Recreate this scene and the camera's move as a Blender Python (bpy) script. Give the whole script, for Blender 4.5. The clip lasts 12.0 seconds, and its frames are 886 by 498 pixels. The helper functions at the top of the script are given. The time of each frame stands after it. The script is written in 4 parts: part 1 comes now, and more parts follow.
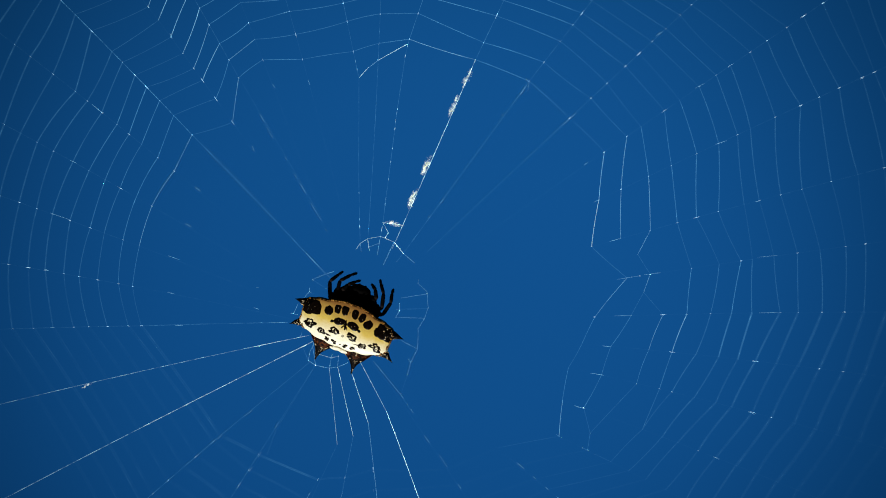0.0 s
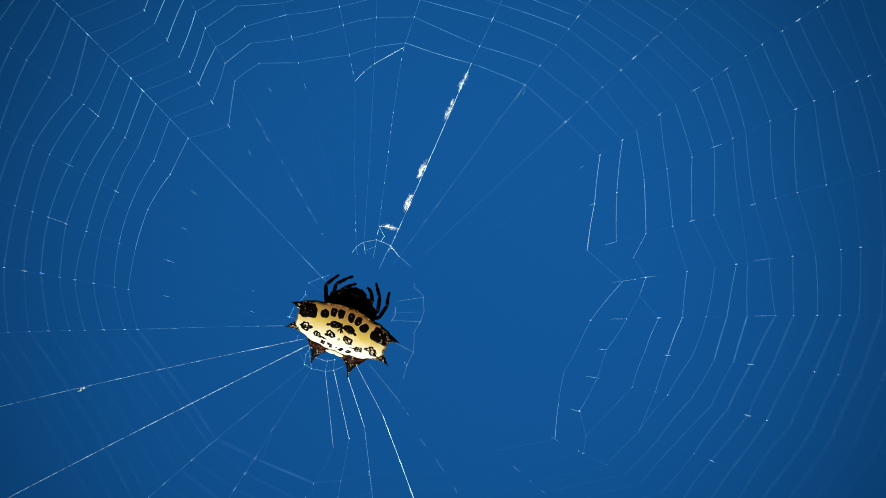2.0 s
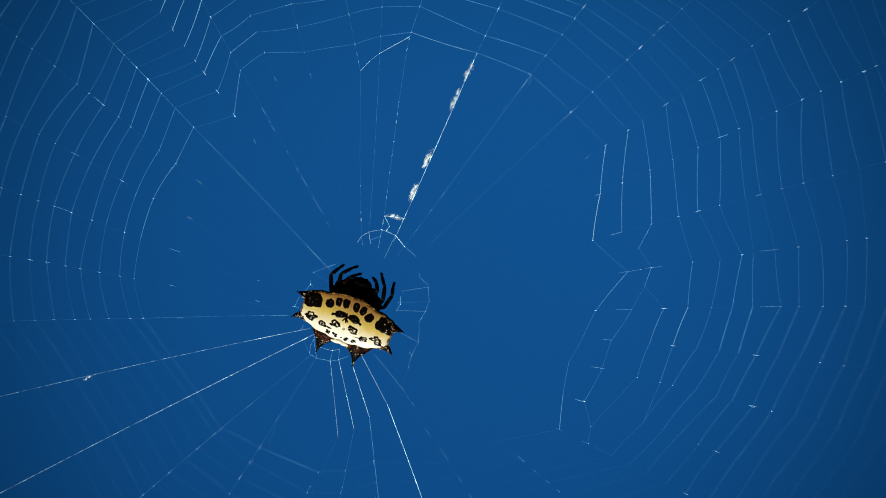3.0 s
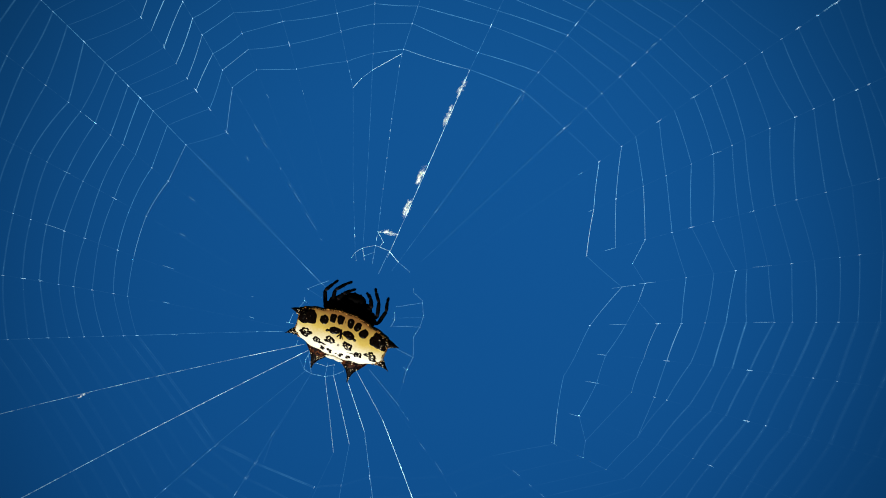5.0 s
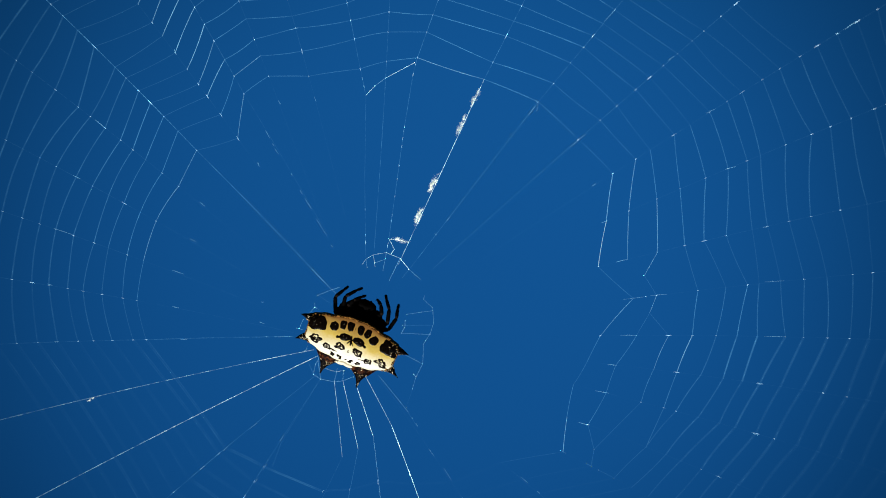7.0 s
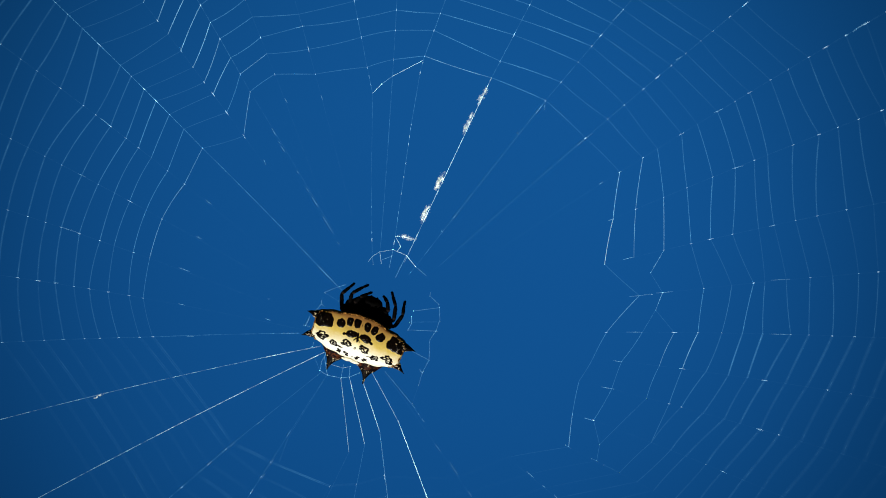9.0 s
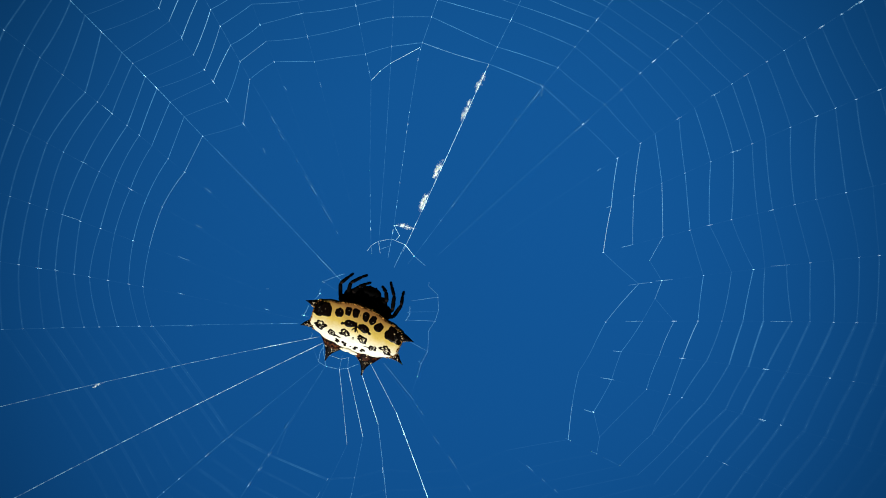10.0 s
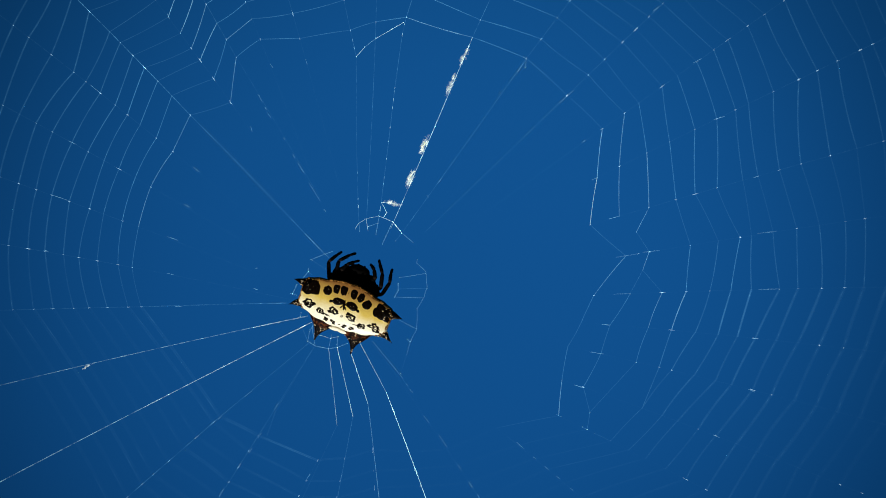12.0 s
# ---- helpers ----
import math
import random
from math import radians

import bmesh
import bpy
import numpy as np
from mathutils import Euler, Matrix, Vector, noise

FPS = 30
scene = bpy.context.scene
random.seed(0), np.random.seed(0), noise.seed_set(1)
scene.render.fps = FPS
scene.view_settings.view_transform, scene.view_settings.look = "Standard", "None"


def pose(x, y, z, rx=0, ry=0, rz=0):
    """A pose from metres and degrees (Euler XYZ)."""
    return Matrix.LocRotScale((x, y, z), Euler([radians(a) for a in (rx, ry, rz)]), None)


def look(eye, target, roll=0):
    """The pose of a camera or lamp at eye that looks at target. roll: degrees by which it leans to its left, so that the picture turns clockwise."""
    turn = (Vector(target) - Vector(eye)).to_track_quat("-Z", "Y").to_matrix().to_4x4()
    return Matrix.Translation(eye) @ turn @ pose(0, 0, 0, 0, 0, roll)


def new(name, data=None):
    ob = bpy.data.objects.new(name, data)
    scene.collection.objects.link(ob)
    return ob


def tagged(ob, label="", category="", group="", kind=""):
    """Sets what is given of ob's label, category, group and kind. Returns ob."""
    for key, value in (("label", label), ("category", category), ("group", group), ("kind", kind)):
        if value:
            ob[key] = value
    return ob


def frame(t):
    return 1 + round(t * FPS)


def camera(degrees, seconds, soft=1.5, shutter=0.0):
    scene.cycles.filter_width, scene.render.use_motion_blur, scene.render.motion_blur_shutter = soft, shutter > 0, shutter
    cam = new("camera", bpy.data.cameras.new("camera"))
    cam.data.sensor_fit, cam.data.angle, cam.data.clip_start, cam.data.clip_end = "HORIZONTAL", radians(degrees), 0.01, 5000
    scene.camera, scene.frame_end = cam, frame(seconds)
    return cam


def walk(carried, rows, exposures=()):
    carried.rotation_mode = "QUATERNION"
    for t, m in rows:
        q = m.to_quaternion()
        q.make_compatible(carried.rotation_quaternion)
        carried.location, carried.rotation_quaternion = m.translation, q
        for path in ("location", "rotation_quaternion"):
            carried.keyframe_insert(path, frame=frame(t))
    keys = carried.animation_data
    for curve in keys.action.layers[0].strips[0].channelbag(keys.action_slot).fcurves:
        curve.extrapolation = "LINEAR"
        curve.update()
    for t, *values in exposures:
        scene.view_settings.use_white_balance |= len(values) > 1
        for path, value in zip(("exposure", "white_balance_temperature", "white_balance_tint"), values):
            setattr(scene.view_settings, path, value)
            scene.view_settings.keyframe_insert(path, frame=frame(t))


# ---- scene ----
MM = 0.001                      # plans below are in millimetres

# The camera is held upside down under an inclined orb web and looks up at the open sky.
EYE = Vector((0, 0, 1.6))
ELEVATION = radians(30)
VIEW = Vector((0, math.cos(ELEVATION), math.sin(ELEVATION)))
BASE = look(EYE, EYE + VIEW, 180)
# The web's plane: its hub in the middle, x and y across it, z towards the camera's side.
HUB = BASE @ pose(-8.84 * MM, -7.31 * MM, -119.14 * MM) @ pose(0, 0, 0, 8, -6, 0)

# seconds; the unsteady grip: shift in millimetres; pitch, yaw, roll in degrees
GRIP = [
    (0.0, -0.35, -0.56, 0.01, 0.003, -0.094, -0.138), (0.1, -0.36, -0.65, 0.03, 0.060, -0.104, -0.133), (0.2, -0.36, -0.74, 0.05, 0.101, -0.068, -0.127),
    (0.3, -0.36, -0.83, 0.07, 0.143, -0.091, -0.120), (0.4, -0.37, -0.92, 0.09, 0.126, -0.121, -0.115), (0.5, -0.41, -1.02, 0.11, 0.185, -0.176, -0.110),
    (0.6, -0.48, -1.11, 0.11, 0.335, -0.226, -0.171), (0.7, -0.73, -1.26, 0.12, 0.464, -0.411, -0.235), (0.8, -1.05, -1.43, 0.14, 0.603, -0.597, -0.299),
    (0.9, -1.31, -1.58, 0.15, 0.703, -0.693, -0.363), (1.0, -1.38, -1.67, 0.15, 0.676, -0.684, -0.423), (1.1, -1.12, -1.60, 0.11, 0.457, -0.484, -0.372),
    (1.2, -0.63, -1.44, 0.04, 0.270, -0.189, -0.319), (1.3, -0.06, -1.25, -0.04, 0.305, -0.003, -0.269), (1.4, 0.43, -1.08, -0.11, 0.265, 0.146, -0.220),
    (1.5, 0.69, -1.00, -0.16, 0.250, 0.257, -0.172), (1.6, 0.56, -0.98, -0.12, 0.424, 0.146, -0.167), (1.7, 0.37, -0.96, -0.07, 0.437, 0.051, -0.162),
    (1.8, 0.15, -0.94, -0.01, 0.362, -0.001, -0.157), (1.9, -0.07, -0.93, 0.04, 0.286, -0.116, -0.151), (2.0, -0.28, -0.90, 0.08, 0.342, -0.267, -0.144),
    (2.1, -0.46, -0.90, 0.07, 0.332, -0.345, -0.095), (2.2, -0.66, -0.82, 0.06, 0.180, -0.386, -0.047), (2.3, -0.85, -0.71, 0.04, 0.074, -0.333, 0.001),
    (2.4, -1.00, -0.63, 0.02, -0.106, -0.325, 0.049), (2.5, -1.10, -0.63, 0.01, -0.290, -0.274, 0.097), (2.6, -1.06, -0.60, 0.03, -0.238, -0.203, 0.080),
    (2.7, -0.95, -0.64, 0.04, -0.194, -0.176, 0.063), (2.8, -0.79, -0.73, 0.05, -0.334, -0.096, 0.046), (2.9, -0.61, -0.84, 0.07, -0.405, -0.001, 0.030),
    (3.0, -0.41, -0.94, 0.07, -0.170, -0.064, 0.011), (3.1, 0.01, -1.17, 0.01, 0.205, 0.036, 0.037), (3.2, 0.33, -1.31, -0.05, 0.363, 0.118, 0.065),
    (4.8, 0.30, 1.25, -0.07, -0.303, -0.110, -0.075), (4.9, -0.02, 1.08, -0.01, -0.205, -0.226, -0.230), (5.0, -0.32, 0.83, 0.05, -0.215, -0.333, -0.385),
    (5.1, -0.28, 0.62, 0.05, -0.161, -0.239, -0.304), (5.2, -0.20, 0.41, 0.04, -0.181, -0.143, -0.226), (5.3, -0.12, 0.22, 0.03, -0.180, -0.042, -0.151),
    (5.4, -0.04, 0.08, 0.01, -0.111, 0.025, -0.075), (5.5, -0.00, 0.00, 0.00, -0.000, -0.000, 0.000), (5.6, 0.00, 0.10, -0.01, -0.014, 0.042, 0.030),
    (5.7, -0.02, 0.39, -0.03, -0.189, 0.173, 0.059), (5.8, -0.08, 0.75, -0.06, -0.344, 0.174, 0.089), (5.9, -0.15, 1.10, -0.08, -0.372, 0.137, 0.121),
    (6.0, -0.23, 1.32, -0.10, -0.297, 0.049, 0.158), (6.1, -0.37, 1.62, -0.09, -0.421, -0.006, 0.119), (6.2, -0.65, 1.89, -0.06, -0.545, -0.119, 0.079),
    (6.3, -0.98, 2.14, -0.03, -0.574, -0.337, 0.038), (6.4, -1.22, 2.39, -0.01, -0.664, -0.429, -0.003), (6.5, -1.27, 2.67, -0.02, -0.898, -0.413, -0.045),
    (6.6, -1.27, 2.79, -0.04, -0.974, -0.310, -0.004), (6.7, -1.23, 2.95, -0.07, -1.000, -0.266, 0.036), (6.8, -1.18, 3.12, -0.10, -1.089, -0.244, 0.076),
    (6.9, -1.15, 3.25, -0.14, -1.130, -0.199, 0.115), (7.0, -1.15, 3.31, -0.16, -1.060, -0.184, 0.158), (7.1, -1.22, 3.38, -0.28, -0.937, -0.141, 0.286),
    (7.2, -1.31, 3.44, -0.40, -1.046, -0.107, 0.412), (8.8, -1.45, 4.56, -0.16, -1.747, 0.005, 0.127), (8.9, -1.74, 4.72, -0.09, -1.881, -0.067, 0.080),
    (9.0, -2.00, 4.85, -0.03, -1.969, -0.276, 0.036), (9.1, -1.95, 4.66, -0.04, -1.653, -0.236, 0.111), (9.2, -1.74, 4.36, -0.05, -1.594, -0.136, 0.179),
    (9.3, -1.46, 3.99, -0.06, -1.533, 0.087, 0.242), (9.4, -1.19, 3.59, -0.08, -1.514, 0.183, 0.309), (9.5, -1.02, 3.20, -0.09, -1.397, 0.276, 0.378),
    (9.6, -0.90, 2.81, -0.10, -1.181, 0.295, 0.349), (9.7, -0.78, 2.32, -0.11, -1.025, 0.235, 0.323), (9.8, -0.68, 1.84, -0.13, -0.810, 0.285, 0.296),
    (9.9, -0.62, 1.45, -0.15, -0.702, 0.318, 0.271), (10.0, -0.61, 1.26, -0.16, -0.760, 0.342, 0.245), (10.1, -0.60, 1.28, -0.19, -0.758, 0.271, 0.235),
    (10.2, -0.67, 1.40, -0.21, -0.733, 0.263, 0.226), (10.3, -0.77, 1.56, -0.23, -0.814, 0.241, 0.216), (10.4, -0.85, 1.69, -0.26, -0.789, 0.292, 0.206),
    (10.5, -0.83, 1.71, -0.28, -0.845, 0.279, 0.195), (10.6, -0.79, 1.75, -0.29, -0.974, 0.417, 0.214), (10.7, -0.56, 1.79, -0.33, -1.410, 0.537, 0.232),
    (10.8, -0.27, 1.82, -0.37, -1.460, 0.687, 0.251), (10.9, -0.04, 1.86, -0.41, -1.008, 0.574, 0.271), (11.0, 0.03, 1.88, -0.42, -0.864, 0.511, 0.282),
    (11.1, -0.08, 1.84, -0.37, -1.064, 0.417, 0.134), (11.2, -0.19, 1.60, -0.29, -0.921, 0.216, -0.002), (11.3, -0.30, 1.26, -0.21, -0.429, -0.132, -0.134),
    (11.4, -0.41, 0.88, -0.13, -0.244, -0.359, -0.270), (11.5, -0.51, 0.54, -0.06, -0.301, -0.361, -0.412), (11.6, -0.49, 0.03, -0.05, -0.326, -0.285, -0.407),
    (11.7, -0.33, -0.49, -0.05, -0.271, -0.125, -0.399), (11.8, -0.09, -1.02, -0.07, -0.064, -0.047, -0.387), (11.9, 0.16, -1.55, -0.09, 0.023, 0.071, -0.373),
    (12.0, 0.38, -2.07, -0.11, -0.319, 0.213, -0.356),
]

# seconds; the web swaying in the breeze: shift in millimetres, turn in degrees
SWAY = [
    (0.0, 0.005, 0.020, 0.080, -0.48, 0.01, 0.05), (0.5, 0.000, 0.015, 0.065, -0.47, -0.07, 0.06),
    (1.0, -0.020, 0.040, 0.045, -0.64, 0.55, -0.01), (1.5, 0.000, 0.025, 0.075, -0.34, -0.22, 0.07),
    (2.0, -0.005, 0.015, 0.030, -0.34, 0.03, 0.03), (2.5, 0.015, 0.000, 0.060, -0.06, 0.27, -0.04),
    (3.0, 0.010, 0.005, 0.065, -0.40, -0.04, 0.05), (3.2, 0.020, 0.015, 0.150, -0.59, -0.37, 0.12),
    (4.8, 0.000, 0.010, 0.030, 0.51, -0.21, -0.03), (5.0, -0.025, 0.030, -0.020, 0.30, 0.12, -0.04),
    (5.5, 0.000, 0.000, 0.000, 0.00, 0.00, 0.00), (6.0, 0.010, -0.010, 0.005, 0.69, 0.15, -0.10),
    (6.5, -0.010, 0.005, -0.030, 0.94, 0.85, -0.21), (7.0, 0.005, -0.005, -0.015, 1.38, 0.74, -0.24),
    (7.2, 0.045, 0.005, 0.235, 1.42, 0.83, -0.26), (8.8, 0.005, 0.000, 0.020, 1.81, 1.04, -0.34),
    (9.0, -0.015, -0.005, -0.095, 1.93, 1.32, -0.39), (9.5, 0.015, -0.035, -0.055, 1.45, 0.73, -0.26),
    (10.0, 0.025, -0.010, 0.080, 0.68, 0.51, -0.14), (10.5, 0.010, -0.005, 0.030, 1.03, 0.79, -0.22),
    (11.0, 0.035, 0.005, 0.165, 1.01, 0.18, -0.14), (11.5, -0.015, 0.045, 0.100, 0.15, 0.17, -0.04),
    (12.0, 0.000, 0.050, 0.185, -0.83, -0.45, 0.17),
]

# the camera's own restless metering, in stops
LIGHT = [(0.0, -0.18), (0.5, -0.18), (0.8, -0.19), (1.0, -0.04), (1.5, -0.15), (2.0, 0.03), (2.5, -0.03), (3.0, -0.2), (5.0, -0.06), (5.5, 0.0), (6.0, 0.02), (6.5, -0.07),
         (7.0, -0.08), (9.0, -0.08), (9.5, -0.08), (10.0, 0.0), (10.5, 0.03), (11.0, -0.1), (11.5, 0.05), (12.0, -0.16)]

cam = camera(44.0, 12.0, soft=0.92)
cam.data.dof.use_dof, cam.data.dof.focus_distance, cam.data.dof.aperture_fstop = True, 0.1160, 55.0
walk(cam, [(t, BASE @ pose(x * MM, y * MM, z * MM, p, w, r)) for t, x, y, z, p, w, r in GRIP], LIGHT)


# ---- world and sun ----
SUN_ELEVATION, SUN_TURN = radians(25), radians(22)     # behind the camera, a little to one side
SUN_WAY = Vector((math.sin(SUN_TURN) * math.cos(SUN_ELEVATION), -math.cos(SUN_TURN) * math.cos(SUN_ELEVATION), math.sin(SUN_ELEVATION)))

world = bpy.data.worlds.new("sky")
scene.world = world
world.use_nodes = True
wn, wl = world.node_tree.nodes, world.node_tree.links
wn.clear()
sky = wn.new("ShaderNodeTexSky")
sky.sky_type, sky.sun_disc = "NISHITA", False
sky.sun_elevation, sky.sun_rotation = SUN_ELEVATION, math.atan2(SUN_WAY.x, SUN_WAY.y)
sky.air_density, sky.dust_density, sky.ozone_density = 1.0, 0.2, 3.0
# a polarised deep blue, lens vignette put into it: deepest away from the middle
deep = wn.new("ShaderNodeMix")
deep.data_type, deep.blend_type = "RGBA", "MULTIPLY"
deep.inputs[0].default_value = 1.0
deep.inputs[7].default_value = (0.057, 0.464, 0.857, 1)
place = wn.new("ShaderNodeTexCoord")
along = wn.new("ShaderNodeVectorMath")
along.operation = "DOT_PRODUCT"
along.inputs[1].default_value = (VIEW + Vector((0.018, 0, 0.045))).normalized()
fall = wn.new("ShaderNodeMapRange")
fall.interpolation_type = "SMOOTHSTEP"
fall.inputs[1].default_value, fall.inputs[2].default_value = math.cos(radians(28)), math.cos(radians(5))
fall.inputs[3].default_value, fall.inputs[4].default_value = 0.45, 1.0
dim = wn.new("ShaderNodeMix")
dim.data_type, dim.blend_type = "RGBA", "MULTIPLY"
dim.inputs[0].default_value = 1.0
back = wn.new("ShaderNodeBackground")
back.inputs[1].default_value = 0.099
out = wn.new("ShaderNodeOutputWorld")
wl.new(sky.outputs[0], deep.inputs[6])
wl.new(place.outputs["Generated"], along.inputs[0])
wl.new(along.outputs["Value"], fall.inputs[0])
wl.new(deep.outputs[2], dim.inputs[6])
wl.new(fall.outputs[0], dim.inputs[7])
# the blue deepens evenly towards the horizon opposite the sun
height = wn.new("ShaderNodeSeparateXYZ")
even = wn.new("ShaderNodeMapRange")
for i, v in enumerate((0.2, 0.8, 0.40, 1.70)):
    even.inputs[i + 1].default_value = v
level = wn.new("ShaderNodeMix")
level.data_type, level.blend_type = "RGBA", "MULTIPLY"
level.inputs[0].default_value = 1.0
wl.new(place.outputs["Generated"], height.inputs[0])
wl.new(height.outputs[2], even.inputs[0])
wl.new(dim.outputs[2], level.inputs[6])
even_blue = wn.new("ShaderNodeMapRange")
for i, v in enumerate((0.2, 0.8, 0.455, 1.60)):
    even_blue.inputs[i + 1].default_value = v
tone = wn.new("ShaderNodeCombineColor")
wl.new(height.outputs[2], even_blue.inputs[0])
for i, source in enumerate((even, even, even_blue)):
    wl.new(source.outputs[0], tone.inputs[i])
wl.new(tone.outputs[0], level.inputs[7])
wl.new(level.outputs[2], back.inputs[0])
wl.new(back.outputs[0], out.inputs[0])

sun = new("sun", bpy.data.lights.new("sun", "SUN"))
sun.data.energy, sun.data.angle, sun.data.color = 5.0, radians(0.5), (1.0, 0.96, 0.9)
sun.matrix_world = look(EYE + SUN_WAY * 3, EYE)


# ---- materials ----
def nodes(name):
    m = bpy.data.materials.new(name)
    m.use_nodes = True
    n, l = m.node_tree.nodes, m.node_tree.links
    n.clear()
    o = n.new("ShaderNodeOutputMaterial")
    return m, n, l, o


def noise_node(n, l, scale, detail=3.0, rough=0.6):
    c = n.new("ShaderNodeTexCoord")
    t = n.new("ShaderNodeTexNoise")
    t.inputs["Scale"].default_value, t.inputs["Detail"].default_value, t.inputs["Roughness"].default_value = scale, detail, rough
    l.new(c.outputs["Object"], t.inputs["Vector"])
    return t


def ranged(n, l, source, a, b, lo, hi):
    r = n.new("ShaderNodeMapRange")
    for i, v in enumerate((a, b, lo, hi)):
        r.inputs[i + 1].default_value = v
    l.new(source, r.inputs[0])
    return r.outputs[0]


def silk_material(name, cover, colour=(0.62, 0.84, 0.88), even=0.2, grain_scale=1150.0):
    """Silk: clear fibre that lets the sky through and scatters sunlight on top of it; cover is how much it scatters."""
    m, n, l, o = nodes(name)
    d = n.new("ShaderNodeBsdfDiffuse")
    d.inputs[0].default_value = (*colour, 1)
    tr = n.new("ShaderNodeBsdfTranslucent")
    tr.inputs[0].default_value = (*[0.5 * c for c in colour], 1)
    g = n.new("ShaderNodeBsdfGlossy")
    g.inputs[0].default_value, g.inputs[1].default_value = (*[0.5 * c for c in colour], 1), 0.4
    clear = n.new("ShaderNodeBsdfTransparent")
    scatter = d.outputs[0]
    for other in (tr, g, clear):
        add = n.new("ShaderNodeAddShader")
        l.new(scatter, add.inputs[0]), l.new(other.outputs[0], add.inputs[1])
        scatter = add.outputs[0]
    mix = n.new("ShaderNodeMixShader")
    grain = noise_node(n, l, grain_scale, 3.0, 0.7)
    l.new(ranged(n, l, grain.outputs[0], 0.38, 0.66, cover * even, min(1.0, cover * (2 - even))), mix.inputs[0])
    l.new(clear.outputs[0], mix.inputs[1]), l.new(scatter, mix.inputs[2])
    l.new(mix.outputs[0], o.inputs[0])
    return m


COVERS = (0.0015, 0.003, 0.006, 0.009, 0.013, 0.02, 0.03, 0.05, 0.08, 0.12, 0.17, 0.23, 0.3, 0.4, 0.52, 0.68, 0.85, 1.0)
# dimmer silk is tinted bluer, a painted sheen of sky light
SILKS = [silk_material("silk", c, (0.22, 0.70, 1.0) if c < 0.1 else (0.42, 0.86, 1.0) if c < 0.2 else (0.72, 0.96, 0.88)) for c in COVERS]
SILKS += [silk_material("smooth_silk", c, (0.22, 0.70, 1.0) if c < 0.1 else (0.42, 0.86, 1.0) if c < 0.2 else (0.72, 0.96, 0.88), 0.7, 500.0) for c in COVERS]      # smooth, with less grain than the first set
mooring_silk = silk_material("twisted_silk", 0.14, (0.62, 0.94, 0.90), 0.1, 1300.0)
bright_mooring_silk = silk_material("bright_mooring_silk", 0.27, (0.78, 0.96, 0.86), 0.3, 1500.0)
tuft_silk = silk_material("flocked_silk", 0.115, (0.90, 0.95, 0.75), 0.45, 2600.0)
knot_silk = silk_material("glue_knot", 0.27, (0.66, 0.93, 1.0), 0.5)


def slot(cover):
    return min(range(len(COVERS)), key=lambda i: abs(COVERS[i] - cover) / COVERS[i])


def enamel():
    """The hard polished back: yellow to the front, cream to the rear, faintly mottled; sunlit rear and dim front
    painted in.
    """
    m, n, l, o = nodes("enamel_yellow")
    p = n.new("ShaderNodeBsdfPrincipled")
    c = n.new("ShaderNodeTexCoord")
    s = n.new("ShaderNodeSeparateXYZ")
    l.new(c.outputs["Object"], s.inputs[0])
    wob = noise_node(n, l, 900.0, 3.0)
    along = n.new("ShaderNodeMath")
    along.operation = "MULTIPLY_ADD"
    l.new(wob.outputs[0], along.inputs[0])
    along.inputs[1].default_value = 0.0014
    l.new(s.outputs[1], along.inputs[2])
    ramp = n.new("ShaderNodeValToRGB")
    e = ramp.color_ramp.elements
    e[0].position, e[0].color = 0.22, (0.88, 0.85, 0.62, 1)
    e[1].position, e[1].color = 0.86, (0.37, 0.175, 0.045, 1)
    x = ramp.color_ramp.elements.new(0.50)
    x.color = (0.71, 0.53, 0.10, 1)
    l.new(ranged(n, l, along.outputs[0], -0.0012, 0.0042, 0, 1), ramp.inputs[0])
    fine = noise_node(n, l, 5200.0, 4.0)
    mot = n.new("ShaderNodeMix")
    mot.data_type, mot.blend_type = "RGBA", "MULTIPLY"
    l.new(ranged(n, l, fine.outputs[0], 0.45, 0.75, 0, 0.5), mot.inputs[0])
    l.new(ramp.outputs[0], mot.inputs[6])
    mot.inputs[7].default_value = (0.86, 0.72, 0.5, 1)
    l.new(mot.outputs[2], p.inputs["Base Color"])
    p.inputs["Roughness"].default_value = 0.36
    p.inputs["Specular IOR Level"].default_value = 0.25
    p.inputs["Coat Weight"].default_value, p.inputs["Coat Roughness"].default_value = 0.06, 0.2
    bump = n.new("ShaderNodeBump")
    bump.inputs["Strength"].default_value, bump.inputs["Distance"].default_value = 0.2, 0.00006
    l.new(fine.outputs[0], bump.inputs["Height"])
    l.new(bump.outputs[0], p.inputs["Normal"])
    l.new(p.outputs[0], o.inputs[0])
    return m


def chitin(name, dark, light, lo, hi, rough, scale=3500.0, bump_depth=0.00006):
    """Dark horny shell: two tones in uneven patches, glossy and finely pitted."""
    m, n, l, o = nodes(name)
    p = n.new("ShaderNodeBsdfPrincipled")
    t = noise_node(n, l, scale, 4.0)
    ramp = n.new("ShaderNodeValToRGB")
    e = ramp.color_ramp.elements
    e[0].position, e[0].color = lo, (*dark, 1)
    e[1].position, e[1].color = hi, (*light, 1)
    l.new(t.outputs[0], ramp.inputs[0])
    l.new(ramp.outputs[0], p.inputs["Base Color"])
    p.inputs["Roughness"].default_value = rough
    p.inputs["Specular IOR Level"].default_value = 0.03
    bump = n.new("ShaderNodeBump")
    bump.inputs["Strength"].default_value, bump.inputs["Distance"].default_value = 0.6, bump_depth
    l.new(t.outputs[0], bump.inputs["Height"])
    l.new(bump.outputs[0], p.inputs["Normal"])
    l.new(p.outputs[0], o.inputs[0])
    return m


